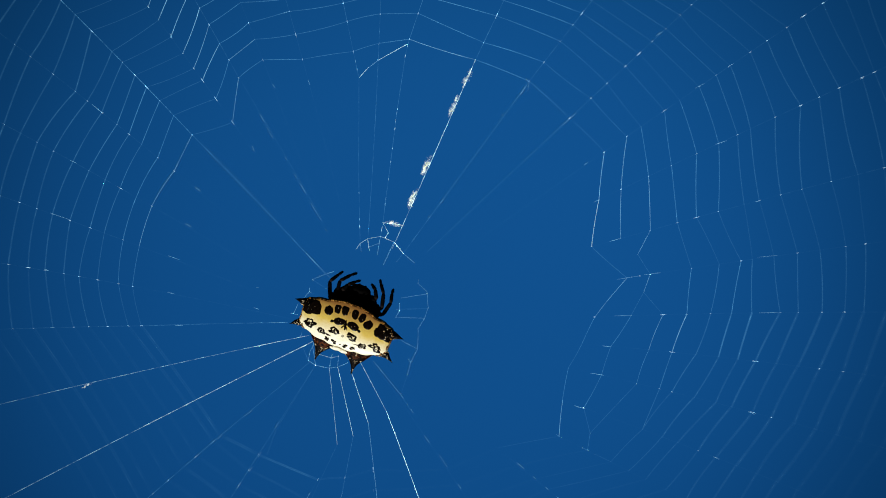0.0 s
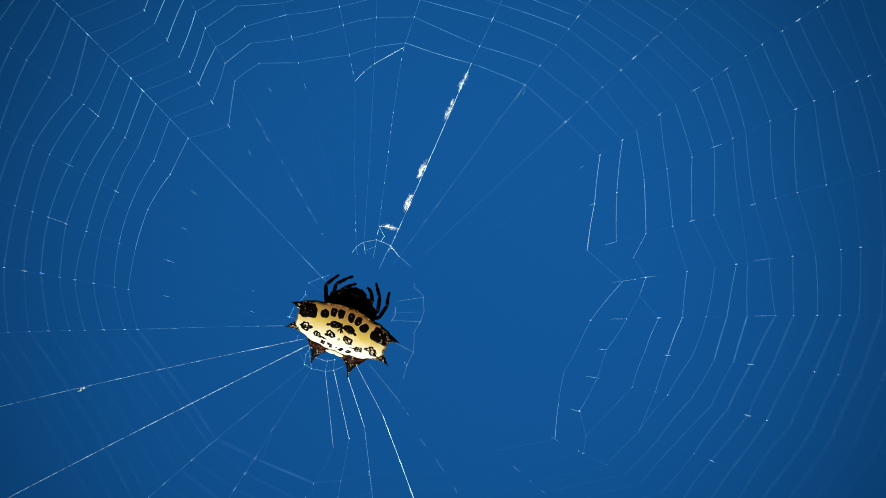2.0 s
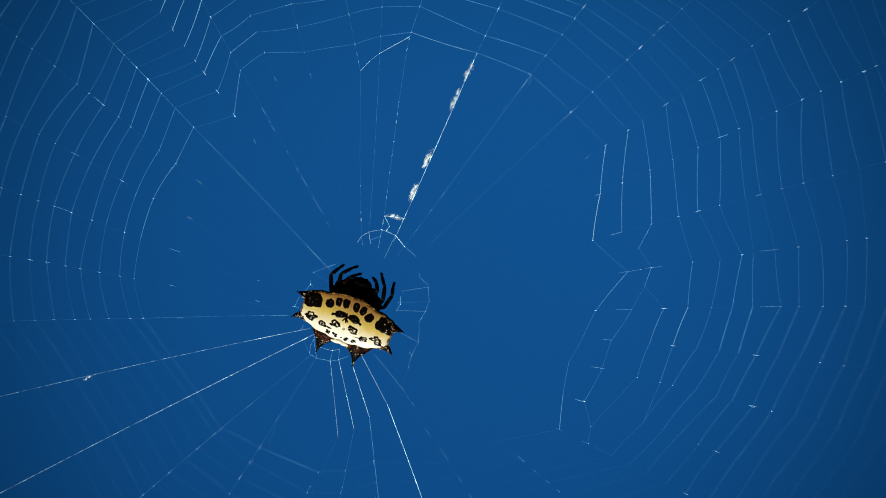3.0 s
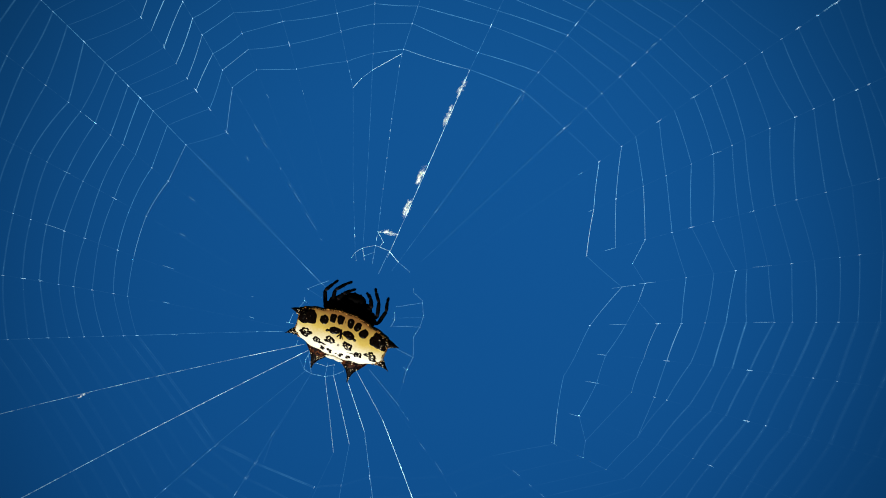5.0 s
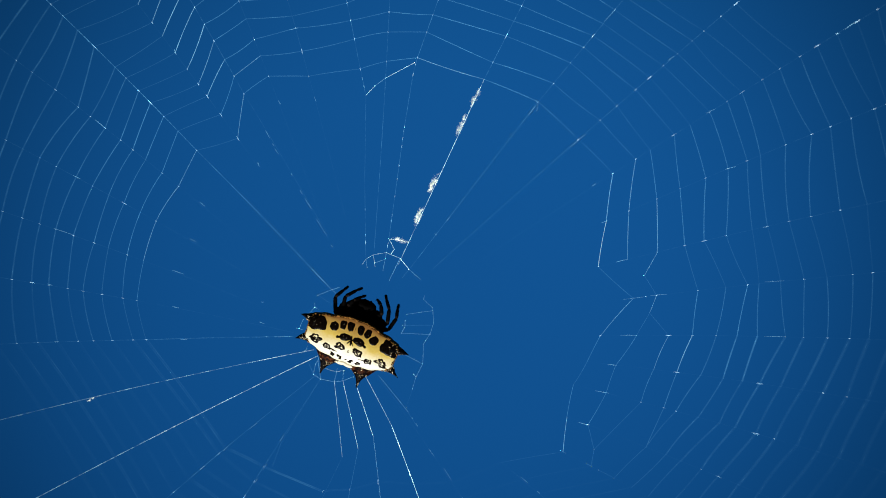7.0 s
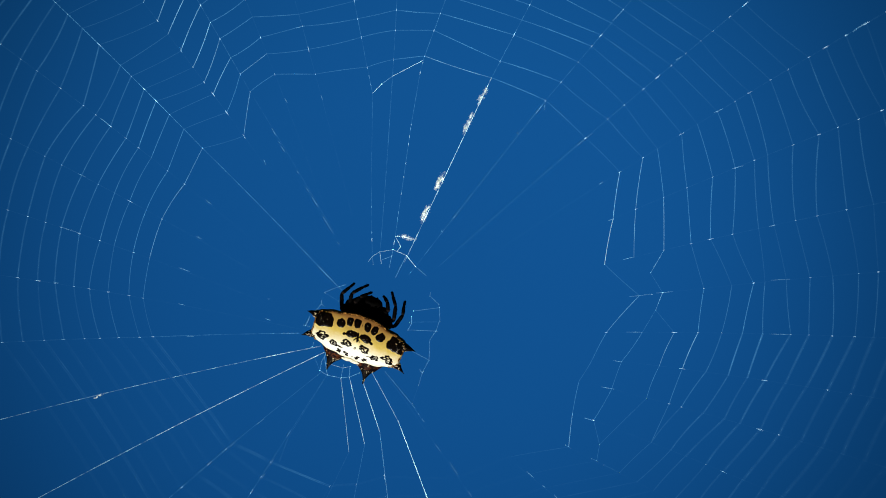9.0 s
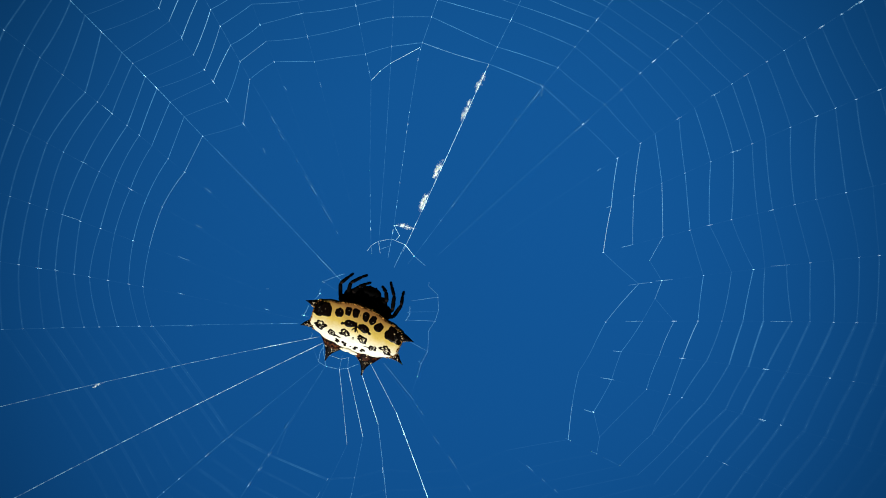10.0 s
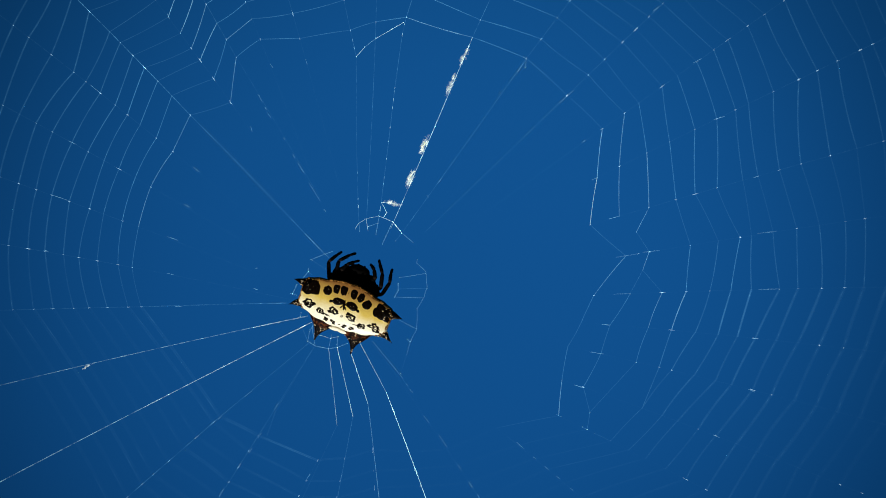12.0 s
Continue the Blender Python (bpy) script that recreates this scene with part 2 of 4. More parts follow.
yellow = enamel()
black_spot = chitin("black_spot", (0.002, 0.0015, 0.001), (0.008, 0.004, 0.0025), 0.4, 0.7, 0.14, 6000.0, 0.00003)
# the sparse pale tone paints glints on the black
spine_black = chitin("spine_black", (0.003, 0.002, 0.0015), (0.75, 0.6, 0.35), 0.63, 0.68, 0.32, 4200.0, 0.0002)
spine_brown = chitin("spine_brown", (0.004, 0.0015, 0.001), (0.16, 0.045, 0.012), 0.50, 0.72, 0.36, 3000.0, 0.0002)
wart_and_glint = chitin("wart_and_glint", (0.30, 0.15, 0.04), (0.88, 0.76, 0.50), 0.38, 0.58, 0.25, 9000.0)
amber_rim = chitin("amber_rim", (0.07, 0.02, 0.005), (0.52, 0.25, 0.05), 0.36, 0.62, 0.35, 5200.0, 0.0001)
leg_black = chitin("leg_black", (0.0008, 0.0007, 0.0006), (0.002, 0.0016, 0.0014), 0.45, 0.75, 0.8, 2600.0)
leg_band = chitin("leg_band", (0.005, 0.0035, 0.003), (0.02, 0.013, 0.01), 0.4, 0.7, 0.75, 2600.0)


# ---- helpers ----
def part(name, bm, material, parent, label="", kind=""):
    me = bpy.data.meshes.new(name)
    bmesh.ops.recalc_face_normals(bm, faces=bm.faces[:])
    for f in bm.faces:
        f.smooth = True
    bm.to_mesh(me)
    bm.free()
    for m in material if isinstance(material, (list, tuple)) else [material]:
        me.materials.append(m)
    ob = new(name, me)
    ob.parent = parent
    return tagged(ob, label, kind=kind)


def tube(bm, points, radii, index=0, sides=6):
    """A closed round strand through points (metres), with a radius at each."""
    rings, side = [], None
    for i, p in enumerate(points):
        way = (points[min(i + 1, len(points) - 1)] - points[max(i - 1, 0)]).normalized()
        if side is None:
            side = way.orthogonal().normalized()
        side = (side - way * side.dot(way)).normalized()
        up = way.cross(side)
        rings.append([bm.verts.new(p + (side * math.cos(a) + up * math.sin(a)) * radii[i]) for a in (2 * math.pi * j / sides for j in range(sides))])
    faces = [bm.faces.new((a[j], a[(j + 1) % sides], b[(j + 1) % sides], b[j])) for a, b in zip(rings, rings[1:]) for j in range(sides)]
    faces += [bm.faces.new(rings[0][::-1]), bm.faces.new(rings[-1])]
    for f in faces:
        f.material_index = index


BOWL = 0.004                    # the web is a shallow bowl, its rim towards the camera's side


def on_web(x, y, lift=0.0):
    return Vector((x, y, BOWL * (x * x + y * y) + lift)) * MM


# ---- the orb web ----
# Spokes, sunwise: angle, sideways offset, inner end (a radius, or a place on the web), cover of the spoke inside and outside the first turn,
# cover of the spiral up to the next spoke, first turn, gaps from turn to turn
# the covers also paint in how strongly each length glints in the sun
SPOKES_HEAD = [
    (129.3, 1.09, (-4.04, 4.14), 0.17, 0.17, 0.05, 25.97, (2.66, 2.00, 1.82, 1.61, 1.70, 1.42, 2.68, 2.08, 1.76, 1.46, 1.77, 1.77)),
    (121.5, 0.26, 20.8, 0.012, 0.012, 0.3, 24.35, (2.91, 2.25, 1.45, 1.79, 1.92, 1.97, 1.56, 2.09, 1.88, 1.88)),
    (114.6, 0.29, (-4.16, 10.18), 0.03, 0.06, 0.144, 27.90, (1.99, 1.84, 2.08, 1.79, 1.81, 1.89, 1.89, 1.89)),
    (106.5, 1.15, 9, 0.012, 0.012, 0.1, 28.51, (2.16, 1.70, 2.10, 1.80, 1.87, 1.87)),
]
SPOKES_BROW = [
    (101.2, -0.25, 12, 0.012, 0.03, 0.07, 27.45, (2.56, 2.33, 1.19, 1.87, 1.80)),
    (97.9, -4.04, 27, 0, 0.07, 0.1, 27.36, (3.01, 1.83, 1.71, 2.19)),
    (83.9, 0.07, 8.1, 0.08, 0.05, 0.11, 28.56, (2.90, 1.98, 2.20, 2.20)),
    (67.7, 5.23, 28.4, 0, 0.1, 0.12, 28.92, (2.70, 1.79, 1.77, 2.09, 2.09)),
]
SPOKES_CREST = [
    (62.0, 1.14, (3.38, 6.87), 0.6, 0.1, 0.12, 29.46, (1.88, 2.88, 1.62, 1.62, 2.04, 2.04)),
    (50.7, 1.28, (4.72, 6.57), 0.09, 0.06, 0.072, 30.34, (2.37, 2.57, 1.95, 1.39, 1.45, 1.63, 1.50, 1.50)),
    (42.7, -0.01, (7.04, 6.42), 0.07, 0.04, 0.06, 30.28, (2.88, 2.12, 2.36, 1.71, 1.65, 1.69, 1.73, 1.32, 1.91, 1.66)),
]
SPOKES_GLARE = [
    (35.2, -0.85, 14, 0.012, 0.02, 0.15, 30.89, (2.68, 1.65, 2.70, 1.70, 2.16, 1.83, 1.50, 2.07, 1.72, 1.97, 1.59, 1.83, 1.80, 1.80)),
    (26.6, -0.36, 20, 0, 0.012, 0.17, 28.03, (2.46, 2.98, 2.43, 2.62, 2.23, 1.87, 1.26, 2.38, 2.38, 1.67, 1.80, 1.98, 1.04, 1.61)),
    (17.6, -0.43, 20, 0, 0.012, 0.08, 25.57, (3.07, 3.06, 2.72, 1.90, 2.13, 2.45, 1.41, 1.97, 1.92, 2.57, 2.26, 2.20, 2.20, 2.20)),
]
SPOKES_SUNNY = [
    (11.3, -1.42, 18, 0, 0.006, 0.13, 28.38, (1.26, 1.08, 4.05, 2.66, 2.06, 1.04, 1.96, 2.11, 1.97, 2.21, 1.66, 1.95, 1.95, 1.95)),
    (4.6, -2.05, 18, 0, 0.006, 0.16, 24.77, (3.67, 3.20, 2.31, 2.27, 1.97, 1.88, 2.56, 1.61, 2.07, 1.93, 1.60, 1.87, 1.87, 1.87)),
    (357.6, -1.96, 18, 0, 0.006, 0.12, 23.63, (2.97, 3.82, 2.29, 2.31, 2.17, 1.81, 1.63, 1.90, 1.93, 1.88, 2.05, 1.77, 1.90, 1.90)),
]
SPOKES_LOW = [
    (349.7, -1.49, 18, 0, 0.006, 0.09, 22.76, (3.47, 3.64, 2.31, 1.24, 2.20, 2.10, 1.52, 2.00, 1.75, 2.08, 1.92, 1.86, 1.95, 1.95)),
    (343.1, -2.44, 18, 0, 0.006, 0.06, 23.20, (2.31, 6.26, 2.06, 1.57, 2.11, 1.76, 2.01, 1.99, 1.92, 1.92, 1.92, 1.92, 1.92)),
    (336.9, -3.62, 14, 0, 0.006, 0.016, 24.49, (3.22, 2.61, 1.97, 1.85, 2.15, 2.15, 2.15, 2.15, 2.15, 2.15, 2.15)),
]
SPOKES_TAIL = [
    (323.1, -2.96, 8, 0, 0.012, 0.007, 20.33, (2.89, 2.21, 1.64, 2.20, 2.20, 2.20, 2.20, 2.20, 2.20)),
    (305.1, -2.43, 4.6, 0.02, 0.03, 0.008, 19.20, (2.06, 2.06, 2.06, 2.06, 2.06, 2.06)),
    (289.4, -1.27, 11.2, 0, 0.012, 0.009, 18.10, (1.92, 1.92, 1.92, 1.92)),
    (272.5, 0.10, 12.4, 0, 0.012, 0.017, 17.40, (2.20, 1.85, 1.80, 1.80)),
]
SPOKES_HEEL = [
    (258.1, 1.52, 13.7, 0, 0.012, 0.04, 18.40, (2.48, 1.80, 1.80, 1.80)),
    (241.2, 4.30, 14.4, 0, 0.02, 0.075, 18.79, (2.50, 1.90, 1.90, 1.90)),
    (237.0, -1.33, (-5.43, -5.94), 0.07, 0.12, 0.062, 19.68, (1.96, 1.96, 2.02, 1.92, 2.00, 2.00, 2.00)),
    (219.9, 0.19, (-5.86, -5.50), 0.1, 0.14, 0.068, 21.00, (0.92, 2.45, 1.82, 2.15, 2.13, 1.50, 2.00, 2.00)),
]
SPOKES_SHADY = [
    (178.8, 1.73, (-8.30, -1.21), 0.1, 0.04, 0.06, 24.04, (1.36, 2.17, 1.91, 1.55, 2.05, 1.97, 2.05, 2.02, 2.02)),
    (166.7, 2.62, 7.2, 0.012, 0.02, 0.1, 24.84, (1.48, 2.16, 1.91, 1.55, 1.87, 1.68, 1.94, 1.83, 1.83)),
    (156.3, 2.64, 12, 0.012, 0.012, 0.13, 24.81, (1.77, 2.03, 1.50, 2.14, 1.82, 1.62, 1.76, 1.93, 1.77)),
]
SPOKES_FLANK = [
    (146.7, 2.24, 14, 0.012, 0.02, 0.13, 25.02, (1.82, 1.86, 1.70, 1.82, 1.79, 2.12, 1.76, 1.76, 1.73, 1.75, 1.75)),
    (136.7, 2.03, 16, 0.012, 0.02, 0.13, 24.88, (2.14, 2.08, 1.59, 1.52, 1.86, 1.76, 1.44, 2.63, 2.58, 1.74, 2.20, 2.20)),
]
SPOKES = SPOKES_HEAD + SPOKES_BROW + SPOKES_CREST + SPOKES_GLARE + SPOKES_SUNNY + SPOKES_LOW + SPOKES_TAIL + SPOKES_HEEL + SPOKES_SHADY + SPOKES_FLANK


def spoke_point(s, r):
    a = radians(s[0])
    return r * math.cos(a) - s[1] * math.sin(a), r * math.sin(a) + s[1] * math.cos(a)


def turn_radius(s, k):
    return s[6] + sum(s[7][:k])


def turns(s):
    return len(s[7]) + 1


def strand(bm, ends, cover, radius=0.034, sag=0.0, lifts=(0.0, 0.0), steps=5, smooth=True):
    """One silk strand between two places on the web; sag draws its middle towards the hub."""
    (x0, y0), (x1, y1) = ends
    n = max(2, steps)
    pts = []
    for i in range(n + 1):
        f = i / n
        x, y = x0 + (x1 - x0) * f, y0 + (y1 - y0) * f
        k = 1 - sag * 4 * f * (1 - f)
        pts.append(on_web(x * k, y * k, lifts[0] + (lifts[1] - lifts[0]) * f))
    tube(bm, pts, [radius * MM] * len(pts), slot(cover) + (len(COVERS) if smooth else 0))


web = tagged(new("orb_web"), "broken silvery orb web with white silk tufts, strung against the sky", "spider web")
rng = random.Random(7)

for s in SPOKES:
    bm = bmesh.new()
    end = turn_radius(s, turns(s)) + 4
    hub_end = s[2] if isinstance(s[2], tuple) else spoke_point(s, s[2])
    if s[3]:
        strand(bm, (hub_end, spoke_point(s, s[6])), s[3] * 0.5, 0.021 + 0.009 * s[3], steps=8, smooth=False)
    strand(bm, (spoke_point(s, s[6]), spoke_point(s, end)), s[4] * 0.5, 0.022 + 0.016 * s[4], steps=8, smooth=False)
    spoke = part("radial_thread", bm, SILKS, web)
    bm = bmesh.new()
    for k in range(turns(s)):
        r, half = turn_radius(s, k), rng.choice((0.08, 0.1, 0.12, 0.15, 0.3))
        pts = [on_web(*spoke_point(s, r + half * f)) for f in (-1, -0.4, 0.3, 1)]
        w = rng.choice((0.016, 0.021, 0.026, 0.034)) * MM
        if rng.random() < (0.0 if 300 < s[0] < 330 else 0.32 if 330 < s[0] < 352 else 0.5 if s[0] < 15 or s[0] > 330 else 0.8):
            tube(bm, pts, [w * 0.4, w, w * 0.9, w * 0.3])
    part("glue_and_glint", bm, knot_silk, spoke, "bright specks of dried glue and sun glints", "stuff")

# sun glints painted in as a factor on a strand's cover: (spoke, turn)
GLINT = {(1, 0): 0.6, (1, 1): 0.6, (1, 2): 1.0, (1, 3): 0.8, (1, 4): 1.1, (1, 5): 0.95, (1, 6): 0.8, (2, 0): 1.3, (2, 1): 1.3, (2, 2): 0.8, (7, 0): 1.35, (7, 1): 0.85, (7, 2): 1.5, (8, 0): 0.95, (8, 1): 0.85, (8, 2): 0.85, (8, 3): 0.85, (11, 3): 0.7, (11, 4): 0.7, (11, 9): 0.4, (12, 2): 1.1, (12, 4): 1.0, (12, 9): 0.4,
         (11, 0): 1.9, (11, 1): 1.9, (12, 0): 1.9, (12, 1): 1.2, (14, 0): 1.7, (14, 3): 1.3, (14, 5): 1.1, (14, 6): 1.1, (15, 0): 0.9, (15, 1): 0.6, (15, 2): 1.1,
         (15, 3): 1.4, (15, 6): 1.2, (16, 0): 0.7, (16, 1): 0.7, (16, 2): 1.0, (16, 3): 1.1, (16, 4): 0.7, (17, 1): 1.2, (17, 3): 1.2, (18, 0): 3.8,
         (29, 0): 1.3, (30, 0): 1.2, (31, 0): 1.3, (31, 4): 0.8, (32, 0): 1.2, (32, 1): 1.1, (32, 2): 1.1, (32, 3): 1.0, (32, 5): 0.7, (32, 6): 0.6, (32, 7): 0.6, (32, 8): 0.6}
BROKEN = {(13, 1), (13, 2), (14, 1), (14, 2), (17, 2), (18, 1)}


def joins(i, k):
    """Which turn on the next spoke the turn k of spoke i runs to: three turns are lost at the lower sunny side."""
    return k if i != 17 or k < 3 else max(2, k - 2)


for k in range(15):
    bm, count = bmesh.new(), 0
    for i, s in enumerate(SPOKES):
        t = SPOKES[(i + 1) % len(SPOKES)]
        if k < turns(s) and joins(i, k) < turns(t) and (i, k) not in BROKEN:
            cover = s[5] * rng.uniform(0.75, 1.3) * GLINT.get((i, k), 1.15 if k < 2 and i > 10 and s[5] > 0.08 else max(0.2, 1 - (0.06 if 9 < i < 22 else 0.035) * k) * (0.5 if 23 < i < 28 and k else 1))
            # soft widens strands and thins their cover to stand in for lens blur
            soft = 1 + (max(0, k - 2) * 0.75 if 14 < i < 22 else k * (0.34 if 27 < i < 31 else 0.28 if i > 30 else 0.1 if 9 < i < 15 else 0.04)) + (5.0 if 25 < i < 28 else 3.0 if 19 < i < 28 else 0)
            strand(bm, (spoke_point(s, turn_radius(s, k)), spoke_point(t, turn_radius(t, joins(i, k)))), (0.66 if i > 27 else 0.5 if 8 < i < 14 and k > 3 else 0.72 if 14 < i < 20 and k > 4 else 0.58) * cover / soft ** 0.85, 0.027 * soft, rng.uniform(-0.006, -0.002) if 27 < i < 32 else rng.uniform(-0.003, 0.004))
            count += 1
        elif count:
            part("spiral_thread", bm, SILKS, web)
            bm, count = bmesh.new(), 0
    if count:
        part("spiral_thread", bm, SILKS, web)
    else:
        bm.free()


def chain(name, places, cover, radius=0.024, lift=0.0):
    bm = bmesh.new()
    for a, b in zip(places, places[1:]):
        strand(bm, (a, b), cover * 0.5, radius * 0.68, lifts=(lift, lift), steps=2)
    for x, y in places:
        w = radius * 1.0 * MM
        tube(bm, [on_web(x, y, lift + d) for d in (-0.05, 0.0, 0.05)], [w * 0.5, w, w * 0.5], slot(0.35))
    return part(name, bm, SILKS, web)


# the torn hub, a bridge of loose threads before the head
chain("hub_thread", [(-0.53, 6.86), (-0.08, 7.47), (0.74, 7.97), (2.16, 8.22), (3.61, 7.61)], 0.45, 0.026)
chain("hub_thread", [(3.61, 7.61), (4.56, 6.38)], 1.0, 0.034)
chain("hub_thread", [(4.56, 6.38), (5.76, 5.34)], 0.3, 0.026)
chain("hub_thread", [(0.74, 7.97), (0.88, 6.67)], 0.6)
chain("hub_thread", [(0.95, 7.1), (2.01, 7.48)], 0.35)
chain("hub_thread", [(2.16, 8.22), (1.73, 6.24)], 0.35)
chain("hub_thread", [(3.61, 7.61), (2.37, 5.13)], 0.3)
chain("hub_thread", [(-0.08, 7.47), (0.0, 6.6)], 0.2)
chain("hub_thread", [(4.56, 6.38), (3.86, 5.51)], 0.12)
chain("hub_thread", [(2.46, 9.72), (3.03, 8.59), (2.65, 8.09)], 0.7)
chain("hub_thread", [(2.46, 9.72), (4.2, 9.5)], 0.7)

# two slack radial threads, drawn aside by the torn spiral, each with a few brighter lengths painted on as glints
for places, cover, lit in (
    ([(-0.08, 7.47), (-0.05, 9.94), (0.1, 16.03), (0.48, 21.97), (0.66, 24.99), (0.24, 27.7)], 0.035, (0.09, 0.13, 0.27, 0.91, 0.95)),
    ([(2.16, 8.22), (2.46, 9.69), (2.85, 12.08), (3.63, 16.61), (4.44, 21.34), (5.61, 27.07), (6.1, 28.69)], 0.045, (0.04, 0.17, 0.2, 0.3, 0.39, 0.46, 0.56, 0.6, 0.64, 0.66, 0.92, 0.97)),
):
    bm = bmesh.new()
    for a, b in zip(places, places[1:]):
        strand(bm, (a, b), cover, 0.023, steps=3, smooth=False)
    spoke = part("radial_thread", bm, SILKS, web)
    bm = bmesh.new()
    y0, y1 = places[0][1], places[-1][1]
    for f in lit:
        y, half = y0 + (y1 - y0) * f, rng.uniform(0.06, 0.28)
        ends = []
        for v in (y - half, y + half):
            a, b = next(((a, b) for a, b in zip(places, places[1:]) if a[1] <= v <= b[1]), (places[0], places[1]))
            k = (v - a[1]) / (b[1] - a[1])
            ends.append((a[0] + (b[0] - a[0]) * k, v))
        strand(bm, ends, rng.uniform(0.12, 0.3), 0.021, steps=2)
    part("glue_and_glint", bm, SILKS, spoke, "bright specks of dried glue and sun glints", "stuff")

chain("hub_thread", [(-5.25, -3.15), (-5.97, -4.41), (-6.18, -5.47), (-5.38, -5.98), (-3.89, -6.29), (-2.95, -6.16), (-1.81, -5.71)], 0.34, 0.025)
chain("hub_thread", [(-5.51, -3.40), (-5.65, -4.03), (-5.38, -5.98)], 0.35, 0.022)
chain("hub_thread", [(-5.35, -4.66), (-4.67, -4.84), (-3.68, -5.16), (-2.80, -4.96)], 0.4, 0.022)
chain("hub_thread", [(-6.77, -3.90), (-6.18, -5.47)], 0.14, 0.022)
chain("hub_thread", [(-3.54, -4.78), (-3.89, -6.29)], 0.35, 0.022)
chain("hub_thread", [(-2.86, -5.03), (-2.95, -6.16)], 0.35, 0.022)
chain("hub_thread", [(6.15, 3.49), (6.08, 3.11), (7.05, 2.20), (7.14, 0.53), (6.75, -0.66), (6.24, -1.48)], 0.24, 0.023)
chain("hub_thread", [(7.19, 2.15), (4.36, 1.69)], 0.22, 0.022, 1.1)
chain("hub_thread", [(4.16, 1.07), (4.14, 0.27), (3.69, -0.48)], 0.3, 0.024, 1.1)
chain("hub_thread", [(3.90, 0.45), (7.28, 0.56)], 0.1, 0.022, 1.1)
chain("hub_thread", [(3.75, -0.42), (6.89, -0.49)], 0.2, 0.022, 1.1)
chain("hub_thread", [(6.24, -1.48), (5.99, -1.86), (5.98, -2.73), (5.89, -4.10), (5.13, -5.55), (4.74, -6.92)], 0.25, 0.023)
chain("hub_thread", [(4.88, -5.24), (5.13, -5.55), (5.25, -5.42)], 0.3, 0.022)
chain("hub_thread", [(4.04, -3.14), (5.89, -4.10)], 0.25, 0.022)
chain("hub_thread", [(4.74, -6.92), (4.03, -8.99)], 0.04, 0.022)
chain("hub_thread", [(-5.22, 3.70), (-3.67, 4.30), (-2.87, 4.56)], 0.35, 0.024, 1.1)
chain("hub_thread", [(-5.72, 6.54), (-3.67, 4.30), (-3.31, 3.94)], 0.2, 0.024, 1.1)
chain("hub_thread", [(-5.10, 3.63), (-3.73, 2.69)], 0.12, 0.022, 1.1)
chain("hub_thread", [(-6.22, 1.65), (-5.58, 2.39), (-5.22, 2.08)], 0.3, 0.023, 1.1)
chain("hub_thread", [(-5.58, 2.39), (-5.57, 2.77)], 0.25, 0.022, 1.1)
chain("hub_thread", [(-6.86, 1.03), (-7.39, -0.03), (-7.63, 0.03)], 0.3, 0.023, 1.1)
chain("hub_thread", [(-7.39, -0.03), (-6.96, -0.15)], 0.2, 0.022, 1.1)
chain("hub_thread", [(-6.79, -2.27), (-6.92, -2.71), (-7.11, -2.83)], 0.3, 0.022)
chain("loose_or_glint_thread", [(17.98, 24.44), (18.2, 24.2), (18.1, 23.4)], 0.2, 0.022)
chain("loose_or_glint_thread", [(0.66, 24.99), (1.66, 25.95)], 0.6, 0.028)
chain("loose_or_glint_thread", [(2.77, 26.72), (5.84, 28.25)], 0.8, 0.03)
chain("loose_or_glint_thread", [(1.66, 25.95), (2.77, 26.72)], 0.2, 0.03)

# taut tail threads, each kinked where a turn of the spiral tore away
for a, b, c, inner, outer in (
    ((-0.49, -5.51), (2.38, -11.02), (6.95, -23.0), 0.50, 0.82), ((-1.51, -6.52), (0.36, -12.36), (1.65, -23.6), 0.85, 0.30),
    ((-2.95, -6.16), (-1.34, -13.76), (-3.3, -23.6), 0.72, 0.10), ((-3.89, -6.29), (-3.11, -14.71), (-7.5, -23.7), 0.52, 0.06),
    ((1.01, -5.49), (3.9, -9.06), (5.26, -11.13), 0.3, 0.04), ((-5.45, -6.04), (-9.86, -13.05), (-10.88, -15.78), 0.06, 0.08),
):
    bm = bmesh.new()
    strand(bm, (a, b), inner * 0.42, 0.016 + 0.009 * inner, steps=4)
    strand(bm, (b, c), outer * 0.62, 0.016 + 0.014 * outer, steps=4)
    part("radial_thread", bm, SILKS, web)

# strays between torn turns on the sunny side
chain("loose_or_glint_thread", [(30.35, 9.16), (29.13, 6.65)], 0.34)
chain("loose_or_glint_thread", [(29.13, 6.65), (30.39, 4.65)], 0.08)
chain("loose_or_glint_thread", [(30.39, 4.65), (29.76, 2.72)], 0.34)
chain("loose_or_glint_thread", [(29.76, 2.72), (28.51, 0.26)], 0.08)
chain("loose_or_glint_thread", [(29.76, 2.72), (31.70, 0.48)], 0.1)

# torn ends at the lower sunny side
chain("loose_or_glint_thread", [(29.11, -6.85), (24.36, -12.36)], 0.05, 0.04)
chain("loose_or_glint_thread", [(23.70, -9.77), (24.36, -12.36), (24.08, -14.18)], 0.09, 0.028)
chain("loose_or_glint_thread", [(20.81, -12.78), (21.35, -13.04)], 0.16)
chain("loose_or_glint_thread", [(23.55, -13.99), (24.14, -14.18)], 0.13)
chain("loose_or_glint_thread", [(24.84, -14.53), (26.48, -15.20)], 0.06)

